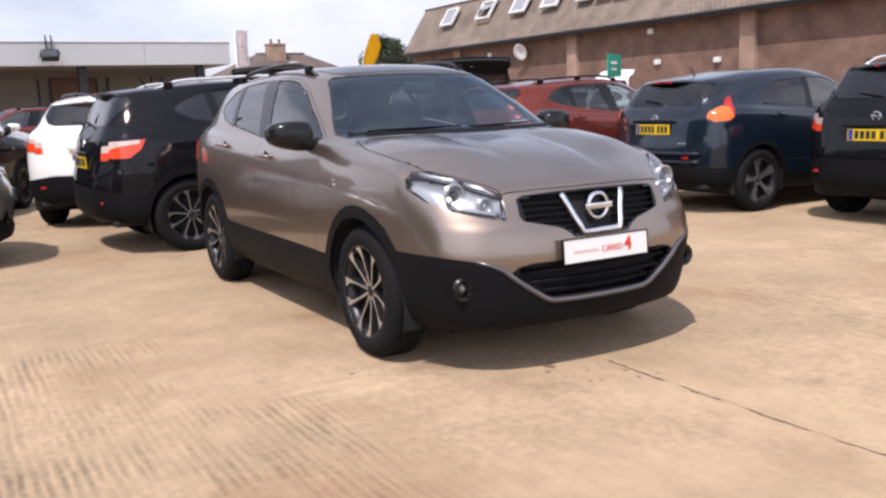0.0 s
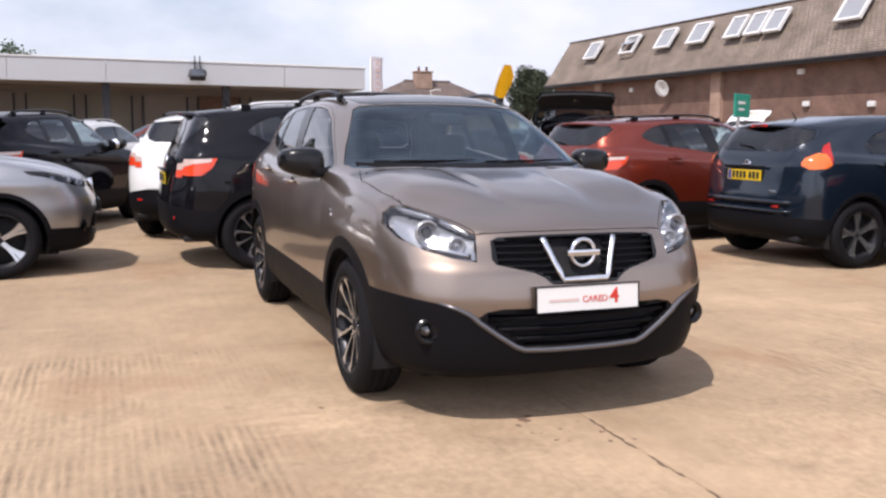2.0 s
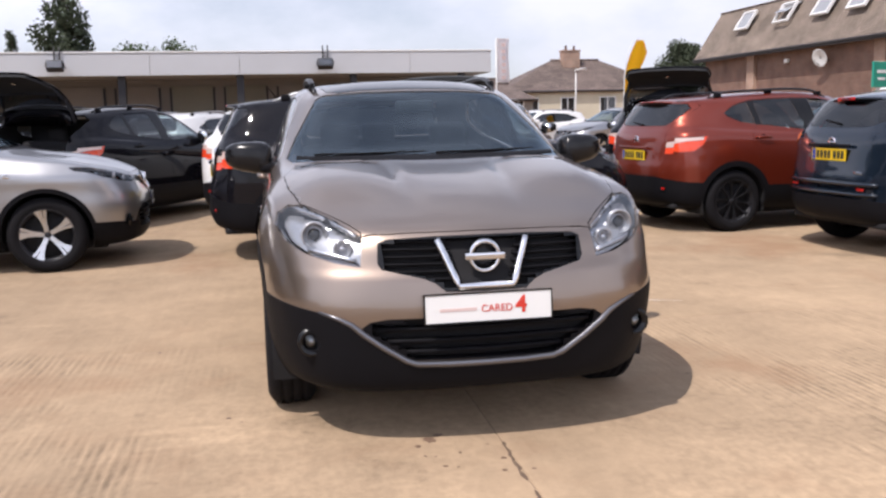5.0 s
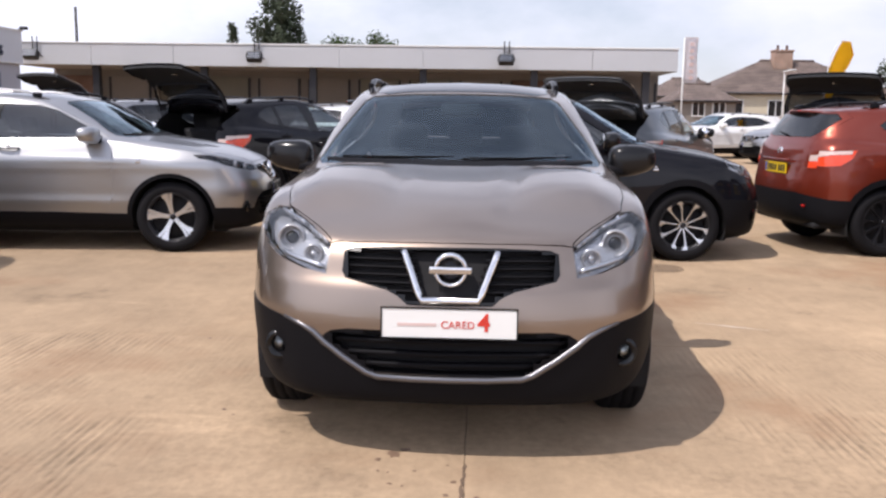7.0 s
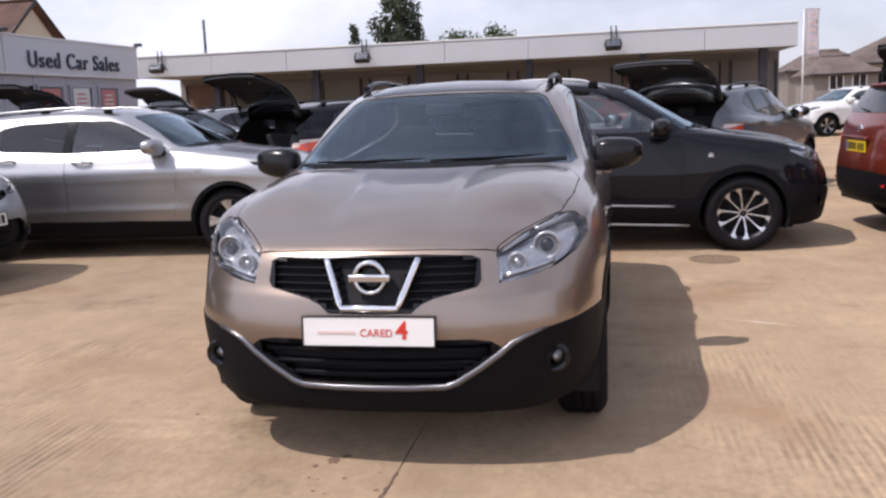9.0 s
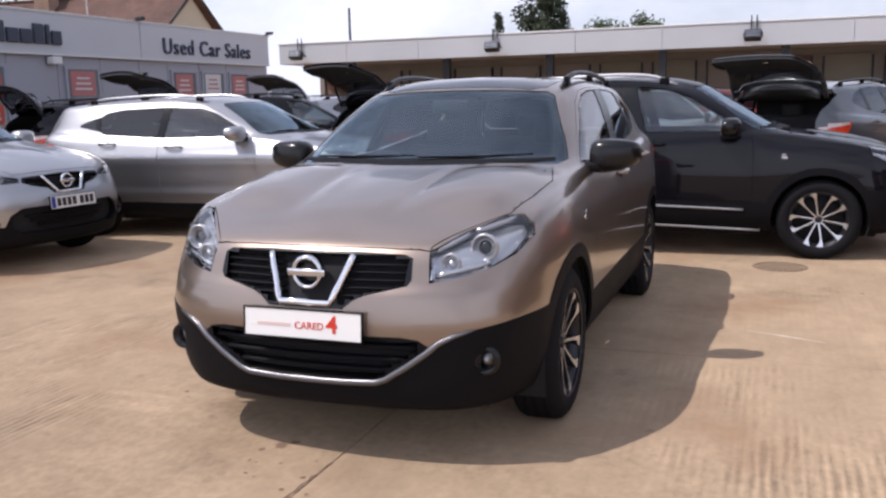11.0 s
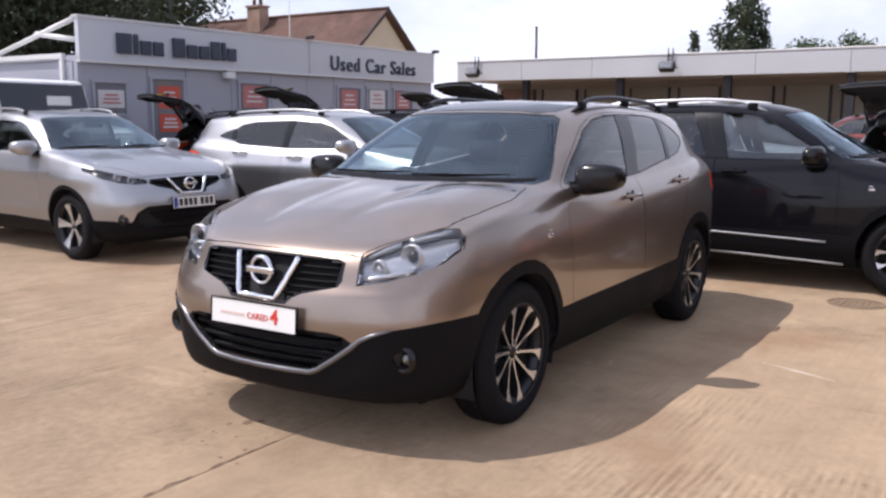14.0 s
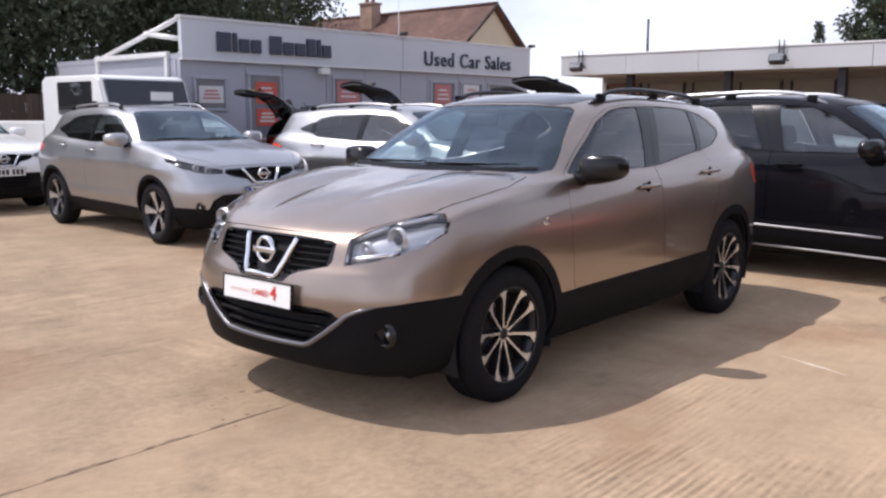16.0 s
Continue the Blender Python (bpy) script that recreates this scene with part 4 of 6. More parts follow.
    if kind == "first":
        bm = bmesh.new()
        half = [(.0, .358), (.15, .358), (.285, .362), (.33, .378), (.42, .435), (.50, .492), (.545, .53), (.60, .556), (.67, .578)]
        line = [(-y, z) for y, z in half[:0:-1]] + half
        tube(bm, [(sh.nose(y, z) + .004, y, z) for y, z in line], [.004 + .006 * min(1, (1 - abs(y) / .67) * 4) for y, z in line], 8, flat=1.3)
        part("chin_strip", bm, M_CHIN, it, "satin silver chin strip")
    if front_plate:
        front_plate(car, sh.nose(0, .58))
    if rear_plate and gate:
        zp = .86 if kind != "compact" else .92
        xr = sh.tail(0, zp)
        pl = plate(gate, xr - .012, 0, zp, .52, .111, -1, M_YPLATE, bars=number_bars(.52), label="yellow rear number plate")
        bm = bmesh.new()
        box(bm, xr - .015, 0, zp + .085, .03, .62, .03, .008)
        part("gate_grip", bm, paint if kind != "compact" else M_PLASTIC, gate)
        bm = bmesh.new()
        xb = sh.tail(0, 1.04)
        lathe(bm, [(.048, .02), (.048, -.006), (.038, -.010), (.034, .02)], 28, "x", (xb, 0, 1.03), close=True)
        box(bm, xb - .006, 0, 1.03, .008, .115, .02, .003)
        part("rear_badge", bm, M_CHROME, gate)
        if kind == "compact":
            # stepped bumper with two bright ledges, and a small model badge
            for zb, hb, out in ((.665, .022, .030), (.575, .018, .026)):
                bm = bmesh.new()
                rows = []
                for y in np.linspace(-.66, .66, 17):
                    x = sh.tail(y, zb)
                    rows.append([bm.verts.new(c) for c in ((x + .02, y, zb + hb), (x - out, y, zb + hb * .4), (x - out, y, zb - hb * .5), (x + .02, y, zb - hb))])
                for a, b in zip(rows[:-1], rows[1:]):
                    for i in range(4):
                        bm.faces.new((a[i], a[(i + 1) % 4], b[(i + 1) % 4], b[i]))
                bm.faces.new(rows[0]), bm.faces.new(rows[-1][::-1])
                bmesh.ops.recalc_face_normals(bm, faces=bm.faces[:])
                part("bumper_ledge", bm, paint, car)
            bm = bmesh.new()
            box(bm, sh.tail(.44, .765) - .004, -.44, .765, .010, .11, .022, .003)
            part("model_badge", bm, M_CHROME, gate)
        for s in (-1, 1):
            bm = bmesh.new()
            yr, zr = (.60, .50) if kind != "compact" else (.50, .62)
            xr2 = sh.tail(yr, zr)
            box(bm, xr2 - .004, yr * s, zr, .012, .10, .025, .004)
            part("bumper_reflector", bm, M_REDLENS, car)
    # roof spoiler, rear wiper
    bm = bmesh.new()
    n = 9
    ys = np.linspace(-.50, .50, n)
    v = []
    for y in ys:
        e = 1 - .10 * (y / .5) ** 2
        zt = 1.492 - .03 * (y / .5) ** 2
        v.append([bm.verts.new(c) for c in ((-1.60, y, zt), (-1.935 * e, y, zt - .02), (-1.94 * e, y, zt - .035), (-1.80 * e, y, zt - .05))])
    for a, b in zip(v[:-1], v[1:]):
        for i in range(4):
            bm.faces.new((a[i], a[(i + 1) % 4], b[(i + 1) % 4], b[i]))
    bm.faces.new(v[0]), bm.faces.new(v[-1][::-1])
    bmesh.ops.recalc_face_normals(bm, faces=bm.faces[:])
    sp = part("spoiler", bm, paint, gate)
    bm = bmesh.new()
    box(bm, -1.925, 0, 1.462, .012, .26, .012 if kind != "compact" else .035, .003)
    part("brake_lamp", bm, M_REDLENS, sp)
    bm = bmesh.new()
    tube(bm, [(sh.tail(0, 1.2) - .012, 0, 1.205), (sh.tail(.25, 1.24) - .014, .25, 1.235)], [.011, .006], 6)
    part("rear_wiper", bm, M_PLASTIC, gate)
    # mirrors, handles, wipers, rails, aerial
    for i, s in enumerate((1, -1)):
        bm = bmesh.new()
        bmesh.ops.create_uvsphere(bm, u_segments=24, v_segments=14, radius=1)
        for vv in bm.verts:
            c = vv.co
            q = [math.copysign(abs(a) ** .62, a) for a in c]
            yy = q[1]
            vv.co = Vector((.575 + .085 * q[0] * (1 - .18 * yy) - .03 * max(yy, 0) ** 2, (.942 + .128 * yy) * s, 1.142 + .082 * q[2] * (1 - .20 * yy) + .010 * yy))
        if s < 0:
            bmesh.ops.reverse_faces(bm, faces=bm.faces[:])
        mr = part("door_mirror", bm, mirror_mat or M_GLOSSBLACK, fd[i], "gloss black door mirror" if hero else "")
        bm = bmesh.new()
        box(bm, .61, .835 * s, 1.085, .10, .10, .05, .015)
        part("mirror_foot", bm, M_PLASTIC, mr)
        bm = bmesh.new()
        lathe(bm, [(.001, -.085), (.072, -.085), (.074, -.078), (.001, -.078)], 20, "x", (.575, .93 * s, 1.14))
        part("mirror_glass", bm, M_CHROME, mr)
        for k, (hx, hz, dd) in enumerate(((-.09, 1.0, fd), (-.95, 1.05, rd)) if outlines is not SECOND_BODY and outlines is not COMPACT else ((-.20, 1.0, fd), (-1.02, 1.04, rd))):
            bm = bmesh.new()
            yy = sh.side(hx, hz)
            tube(bm, [(hx + .105, (yy + .002) * s, hz), (hx + .075, (yy + .034) * s, hz + .004), (hx, (yy + .042) * s, hz + .006), (hx - .075, (yy + .034) * s, hz + .004), (hx - .105, (yy + .002) * s, hz)], [.012, .015, .016, .015, .012], 8, flat=.8)
            part("door_handle", bm, paint, dd[i])
            bm = bmesh.new()
            lathe(bm, [(.001, 0), (.03, .002), (.034, .004)], 14, "y", (hx, (yy + .004) * s, hz))
            part("handle_recess", bm, M_PLASTIC, dd[i])
        if strips:
            for zz, xa, xb in ((.455, .70, -.86), (.275, .84, -.86)):
                bs = bmesh.new()
                tube(bs, [(x, (sh.side(x, zz) + .006) * s, zz - .035 * x) for x in np.linspace(xa, xb, 12)], .009, 6, flat=1.2)
                part("side_strip", bs, M_SATIN, car)
        if rails:
            bm2 = bmesh.new()
            rp = []
            for q in np.linspace(0, 1, 17):
                x = .10 - 1.58 * q
                y = .578 - .03 * (2 * q - 1) ** 2 - .02 * q
                rp.append((x, y * s, sh.top(x, y) - .006 + .046 * min(1, math.sin(math.pi * q) * 2.4) + .004))
            tube(bm2, rp, [.010 + .009 * min(1, 6 * min(q, 1 - q) + .15) for q in np.linspace(0, 1, 17)], 10, flat=.75)
            rl = part("roof_rail", bm2, rails, car)
            for x in (-.02, -.70, -1.36):
                bm2 = bmesh.new()
                y = .56
                box(bm2, x, y * s, sh.top(x, y) + .02, .09, .028, .055, .008)
                part("rail_foot", bm2, M_PLASTIC, rl)
        # side repeater and badge by the arch
        bm = bmesh.new()
        yy = sh.side(1.02, .88)
        box(bm, 1.02, (yy + .002) * s, .882, .05, .006, .018, .002)
        box(bm, 1.015, (yy + .002) * s, .908, .036, .006, .010, .002)
        part("wing_badge", bm, M_CHROME, car)
    for y0, y1 in ((-.60, -.02), (.02, .58)):
        bm = bmesh.new()
        ys = np.linspace(y0, y1, 8)
        tube(bm, [(max(sh.nose(y, 1.155 + .02 * k / 7), .4) + .012, y, 1.156 + .006 * k / 7) for k, y in enumerate(ys)], .006, 6)
        part("wiper", bm, M_PLASTIC, car)
    bm = bmesh.new()
    ys = np.linspace(-.69, .69, 17)
    ring = []
    for y in ys:
        x = sh.nose(y, 1.145)
        ring.append([bm.verts.new((x + d, y, z)) for d, z in ((.085 - .06 * (y / .69) ** 2, sh.top(x + .085, y) + .002 if abs(y) < .6 else 1.13), (.02, 1.142), (-.01, 1.15), (-.02, 1.10))])
    for a, b in zip(ring[:-1], ring[1:]):
        for i in range(3):
            bm.faces.new((a[i], a[i + 1], b[i + 1], b[i]))
    bmesh.ops.recalc_face_normals(bm, faces=bm.faces[:])
    box(bm, .93, 0, 1.06, .30, 1.40, .06)
    part("scuttle_panel", bm, M_PLASTIC, car)
    bm = bmesh.new()
    tube(bm, [(-1.42, 0, 1.525), (-1.50, 0, 1.62)], [.008, .003], 6)
    part("aerial", bm, M_PLASTIC, car)
    # floor and wheel housings
    bm = bmesh.new()
    box(bm, .15, 0, .235, 3.3, 1.30, .11, .02)
    box(bm, 0, 0, .235, 1.80, 1.34, .09, .02)
    box(bm, 1.84, 0, .262, .22, 1.10, .06, .02)
    box(bm, -1.86, 0, .30, .26, 1.40, .06, .02)
    under = part("underbody", bm, M_DARK, car)
    for x in (FX, RX):
        for s in (-1, 1):
            bm = bmesh.new()
            pr = [(.40 * math.cos(a), .40 * math.sin(a)) for a in np.linspace(-.35, math.pi + .35, 20)]
            o = [bm.verts.new((x + a, .50 * s, HUB + b)) for a, b in pr]
            w = [bm.verts.new((x + a, .86 * s, HUB + b)) for a, b in pr]
            for k in range(19):
                bm.faces.new((o[k], o[k + 1], w[k + 1], w[k]))
            bm.faces.new(o)
            part("wheel_housing", bm, M_DARK, under)
    interior(car)
    # shape the variant
    if warp is not warp_same:
        done = set()
        for o in car.children_recursive:
            if o.type == "MESH" and o.data not in done:
                done.add(o.data)
                for vv in o.data.vertices:
                    vv.co = warp(vv.co)
    if open_gate and gate:
        h = warp(Vector((-1.74, 0, 1.475)))
        gate.matrix_basis = Matrix.Translation(h) @ Matrix.Rotation(radians(open_gate), 4, "Y") @ Matrix.Translation(-h)
    for x, tn in ((FX, steer), (RX, 0)):
        for s in (1, -1):
            wheel(car, warp(Vector((x, 0, .3))).x, .885 * s, spokes, tn, .25 if spokes > 6 else .10, dark_wheels)
    sh.bm.free()
    return car


def repaint(car, old, mat):
    for o in car.children_recursive:
        if o.type == "MESH":
            for sl in o.material_slots:
                if sl.material is old:
                    sl.link = "OBJECT"
                    sl.material = mat
    return car


def close_gate(car, deg=0.0, warp=warp_same):
    for o in car.children:
        if o.name.startswith("tailgate"):
            h = warp(Vector((-1.74, 0, 1.475)))
            o.matrix_basis = Matrix.Translation(h) @ Matrix.Rotation(radians(deg), 4, "Y") @ Matrix.Translation(-h)
    return car


def hero_plate(car, x):
    m = pose(x + .012, 0, .59, 0, -4, 0)
    pl = plate(car, x + .012, 0, .59, .52, .111, 1, M_WPLATE, -4, [(.06, -.005, .15, .012, M_PALEINK)], label="white show plate with red lettering", frame_mat=M_GLOSSBLACK)
    face = m @ pose(.0055, 0, 0, 90, 0, 90)
    lettering("plate_lettering", "CARED", .040, M_PALEINK, pl, face @ pose(-.032, -.018, 0), .001)
    for o in pl.children:
        if o.name.startswith("plate_lettering"):
            o.data.materials[0] = M_REDINK
    lettering("plate_numeral", "4", .094, M_REDINK, pl, face @ pose(.108, -.026, 0), .001, bold=.002)


def white_plate(car, x):
    plate(car, x + .012, 0, .60, .52, .111, 1, M_WPLATE, -4, number_bars(.52), frame_mat=M_GLOSSBLACK)


# ---------------------------------------------------------------- the cars
hero = make_car("first", "bronze_car", M_BRONZE, "bronze metallic crossover car with black cladding on concrete yard", spokes=10, rails=M_ALLOYD, roof=M_ROOFGLASS, front_plate=hero_plate, rear_plate=True, hero=True, fine=9, warp=warp_nose)
hero.matrix_basis = pose(.012, 2.19, 0, 0, 0, -90)
long_black = make_car("first", "black_car", M_BLACKP, "black long crossover car with silver roof rails", warp=warp_long, outlines=LONG_BODY, spokes=10, rails=M_RAIL, rear_plate=True, fine=4, strips=True)
long_black.matrix_basis = pose(.755, 6.05, 0, 0, 0, 2)
silver = make_car("second", "silver_car", M_SILVER, "silver crossover car with black lower cladding and white plate", warp=warp_low, outlines=SECOND_BODY, spokes=5, rails=M_SATIN, front_plate=white_plate, rear_plate=True, fine=6, mirror_mat=M_SILVER, group="parked cars")
silver.matrix_basis = pose(-6.56, 3.66, 0, 0, 0, -4)
silver_open = copy_thing(silver, pose(-4.25, 5.93, 0, 0, 0, 5))
tagged(silver_open, "silver crossover car with bright roof rails and body-coloured mirrors")
red = make_car("first", "red_car", M_RED, "copper red crossover car with black rear bumper", outlines=HATCH_BODY, spokes=10, dark_wheels=True, rails=M_ALLOYD, rear_plate=True, fine=4)
red.matrix_basis = pose(5.45, 6.75, 0, 0, 0, 6)
compact = make_car("compact", "navy_car", M_NAVY, "navy blue small crossover car with yellow rear plate", warp=warp_compact, outlines=COMPACT, spokes=5, rear_plate=True, fine=4)
compact.matrix_basis = pose(6.35, 4.22, 0, 0, 0, 0)


def another(src, old, mat, name, label, m, gate=0.0, warp=warp_same, group="parked cars"):
    c = copy_thing(src, m)
    c.name = name
    if mat is not old:
        repaint(c, old, mat)
    close_gate(c, gate, warp)
    if gate:
        # added panel stops light through the cabin, so the open boot stays dark
        bm = bmesh.new()
        box(bm, -1.22, 0, .98, .10, 1.16, .86, .03, segs=2)
        part("rear_seatback", bm, M_CLOTH, c)
    return tagged(c, label, "car", group)


another(long_black, M_BLACKP, M_BLACKP, "black_car", "black crossover car with red tail lamps and yellow plate", pose(7.05, 1.9, 0, 0, 0, 0))
ROW = 64
another(red, M_RED, M_WHITE, "white_car", "white crossover car seen from its tinted rear window", pose(-.14, 9.48, 0, 0, 0, ROW + 1))
another(red, M_RED, M_GREY, "grey_car", "dark grey crossover car with its tailgate wide open", pose(2.55, 10.62, 0, 0, 0, ROW), 91)
another(red, M_RED, M_BLACKP, "black_car", "black crossover car with raised tailgate behind red car", pose(5.62, 10.4, 0, 0, 0, ROW), 97)
another(red, M_RED, M_BLACKP, "black_car", "black crossover car with open tailgate and dark boot", pose(-2.86, 10.18, 0, 0, 0, ROW - 1), 97)
another(red, M_RED, M_BLACKP, "black_car", "black crossover car with raised tailgate near showroom", pose(-5.6, 9.3, 0, 0, 0, ROW), 94)
another(red, M_RED, M_BLACKP, "black_car", "black crossover car with raised tailgate by the sales cabin", pose(-7.8, 8.9, 0, 0, 0, ROW), 88)
another(red, M_RED, M_SILVER, "silver_car", "silver crossover car with its tailgate lifted high", pose(-6.4, 14.2, 0, 0, 0, ROW), 99)
another(silver, M_SILVER, M_WHITE, "white_car", "white crossover car with chrome grille facing the yard", pose(-11.75, 2.95, 0, 0, 0, 0), 0, warp_low)
another(silver, M_SILVER, M_WHITE, "white_car", "white crossover car among distant parked cars", pose(8.6, 28.2, 0, 0, 0, 200), 0, warp_low)
another(silver, M_SILVER, M_SILVER, "silver_car", "silver crossover car among distant parked cars", pose(10.4, 24.6, 0, 0, 0, 195), 0, warp_low)
another(silver, M_SILVER, M_WHITE, "white_car", "white crossover car among distant parked cars", pose(10.2, 33.0, 0, 0, 0, 190), 0, warp_low)
another(silver, M_SILVER, M_WHITE, "white_car", "white car with low roof behind the second row", pose(-2.2, 16.0, 0, 0, 0, ROW), 0, warp_low)
another(red, M_RED, M_MAROON, "red_car", "dark red car with a rounded roof far off", pose(-.6, 21.2, 0, 0, 0, 180))
another(red, M_RED, M_WHITE, "white_car", "white crossover car with its tailgate lifted", pose(13.2, 16.5, 0, 0, 0, 200), 108)

# ---------------------------------------------------------------- the yard


def concrete(name):
    """Tan concrete, brushed along y, with worn patches, stains and fine grit."""
    m = bpy.data.materials.new(name)
    m.use_nodes = True
    nt = m.node_tree
    N, L = nt.nodes, nt.links
    b = N["Principled BSDF"]
    geo = N.new("ShaderNodeNewGeometry")

    def tex(kind, scale, detail=4, rough=0.55, stretch=None, off=0.0):
        n = N.new(kind)
        n.inputs["Scale"].default_value = scale
        n.inputs["Detail"].default_value = detail
        if kind == "ShaderNodeTexNoise":
            n.inputs["Roughness"].default_value = rough
        mp = N.new("ShaderNodeMapping")
        mp.inputs["Scale"].default_value = stretch or (1, 1, 1)
        mp.inputs["Location"].default_value = (off, off * 0.7, 0)
        L.new(geo.outputs["Position"], mp.inputs["Vector"])
        L.new(mp.outputs["Vector"], n.inputs["Vector"])
        return n.outputs["Fac"]

    def calc(op, a, b2=None, c=None, clamp=False):
        n = N.new("ShaderNodeMath")
        n.operation, n.use_clamp = op, clamp
        for i, v in enumerate((a, b2, c)):
            if v is None:
                continue
            if isinstance(v, (int, float)):
                n.inputs[i].default_value = v
            else:
                L.new(v, n.inputs[i])
        return n.outputs[0]

    def ramp(v, lo, hi, t0=0.0, t1=1.0):
        n = N.new("ShaderNodeMapRange")
        n.interpolation_type = "SMOOTHSTEP"
        for k, q in (("From Min", lo), ("From Max", hi), ("To Min", t0), ("To Max", t1)):
            n.inputs[k].default_value = q
        L.new(v, n.inputs["Value"])
        return n.outputs[0]

    big = tex("ShaderNodeTexNoise", 0.35, 5)
    mid = tex("ShaderNodeTexNoise", 1.6, 6, 0.6, off=3.1)
    fine = tex("ShaderNodeTexNoise", 34, 5, 0.65)
    grit = tex("ShaderNodeTexNoise", 160, 3, 0.6)
    streak = tex("ShaderNodeTexNoise", 1.0, 5, 0.6, (18, 0.9, 1))
    wave = N.new("ShaderNodeTexWave")
    wave.wave_type, wave.bands_direction = "BANDS", "X"
    wave.inputs["Scale"].default_value = 7.4
    wave.inputs["Distortion"].default_value = 2.6
    wave.inputs["Detail"].default_value = 2
    wave.inputs["Detail Scale"].default_value = 2.2
    wmap = N.new("ShaderNodeMapping")
    wmap.inputs["Scale"].default_value = (1, 0.16, 1)
    L.new(geo.outputs["Position"], wmap.inputs["Vector"])
    L.new(wmap.outputs["Vector"], wave.inputs["Vector"])
    worn = ramp(tex("ShaderNodeTexNoise", 0.75, 6, 0.70, off=7.7), 0.40, 0.58)
    # traffic has worn the ridges off the middle of the yard
    sp = N.new("ShaderNodeSeparateXYZ")
    L.new(geo.outputs["Position"], sp.inputs[0])
    lane = ramp(calc("ABSOLUTE", calc("ADD", sp.outputs["X"], calc("MULTIPLY", calc("SUBTRACT", mid, 0.5), 2.0))), 1.0, 1.8)
    worn = calc("MULTIPLY", lane, worn)
    worn = calc("MULTIPLY", worn, ramp(calc("ADD", sp.outputs["Y"], calc("MULTIPLY", calc("SUBTRACT", mid, 0.5), 1.2)), 1.65, 2.15, 1.0, 0.10))
    rake = ramp(tex("ShaderNodeTexNoise", 1.0, 3, 0.6, (20, 2.2, 1), off=5.5), 0.40, 0.62)
    broken = ramp(tex("ShaderNodeTexNoise", 1.0, 4, 0.65, (6.0, 2.6, 1), off=9.1), 0.36, 0.60)
    groove = calc("MULTIPLY", wave.outputs["Fac"], calc("MULTIPLY_ADD", broken, 0.85, 0.15))
    groove = calc("MULTIPLY", calc("ADD", calc("MULTIPLY", groove, 0.95), calc("MULTIPLY", rake, 0.40)), worn)
    # colour
    val = calc("ADD", 0.35, calc("MULTIPLY", big, 0.56))
    val = calc("ADD", val, calc("MULTIPLY", mid, 0.66))
    val = calc("ADD", val, calc("MULTIPLY", calc("SUBTRACT", fine, 0.5), 0.22))
    val = calc("ADD", val, calc("MULTIPLY", calc("SUBTRACT", grit, 0.5), 0.20))
    val = calc("ADD", val, calc("MULTIPLY", calc("SUBTRACT", streak, 0.5), 0.16))
    # relief contrast of the ridges put into the colour: grooves darker, ridges paler
    val = calc("SUBTRACT", val, calc("MULTIPLY", calc("SUBTRACT", groove, calc("MULTIPLY", worn, 0.46)), 0.40))
    pebble = tex("ShaderNodeTexNoise", 21.0, 3, 0.55, (1.15, 0.85, 1), off=14.0)
    rough_patch = calc("MULTIPLY", ramp(tex("ShaderNodeTexNoise", 0.8, 4, 0.6, off=17.0), 0.38, 0.56, 0.25, 1.0), ramp(sp.outputs["Y"], 0.2, 1.6, 1.0, 0.35))
    val = calc("ADD", val, calc("MULTIPLY", calc("MULTIPLY", calc("SUBTRACT", ramp(pebble, 0.34, 0.66), 0.5), rough_patch), 0.17))
    val = calc("ADD", val, calc("MULTIPLY", calc("SUBTRACT", tex("ShaderNodeTexNoise", 8.0, 5, 0.62, (1.3, 0.8, 1), off=2.2), 0.5), 0.34))
    stain = ramp(tex("ShaderNodeTexNoise", 0.9, 6, 0.62, off=11.0), 0.58, 0.72)
    val = calc("SUBTRACT", val, calc("MULTIPLY", stain, 0.26))
    spot = ramp(tex("ShaderNodeTexNoise", 5.0, 3, 0.5, off=4.4), 0.68, 0.76)
    val = calc("SUBTRACT", val, calc("MULTIPLY", spot, 0.20))
    pale = ramp(tex("ShaderNodeTexNoise", 1.2, 6, 0.65, (0.5, 1.6, 1), off=21.0), 0.60, 0.74)
    val = calc("ADD", val, calc("MULTIPLY", pale, 0.24))
    hue = N.new("ShaderNodeHueSaturation")
    hue.inputs["Color"].default_value = (0.382, 0.276, 0.178, 1)
    L.new(val, hue.inputs["Value"])
    rust = N.new("ShaderNodeMix")
    rust.data_type = "RGBA"
    rust.inputs["B"].default_value = (0.27, 0.155, 0.088, 1)
    L.new(calc("MULTIPLY", ramp(tex("ShaderNodeTexNoise", 0.7, 5, 0.6, off=31.0), 0.50, 0.72), 0.65), rust.inputs["Factor"])
    L.new(hue.outputs["Color"], rust.inputs["A"])
    L.new(rust.outputs["Result"], b.inputs["Base Color"])
    b.inputs["Roughness"].default_value = 0.86
    b.inputs["Diffuse Roughness"].default_value = 0.7
    b.inputs["Specular IOR Level"].default_value = 0.3
    h = calc("ADD", calc("SUBTRACT", calc("MULTIPLY", pebble, 0.9), groove), calc("ADD", calc("MULTIPLY", fine, 0.5), calc("MULTIPLY", grit, 0.25)))
    bu = N.new("ShaderNodeBump")
    bu.inputs["Strength"].default_value, bu.inputs["Distance"].default_value = 0.55, 0.008
    L.new(h, bu.inputs["Height"])
    L.new(bu.outputs["Normal"], b.inputs["Normal"])
    return m


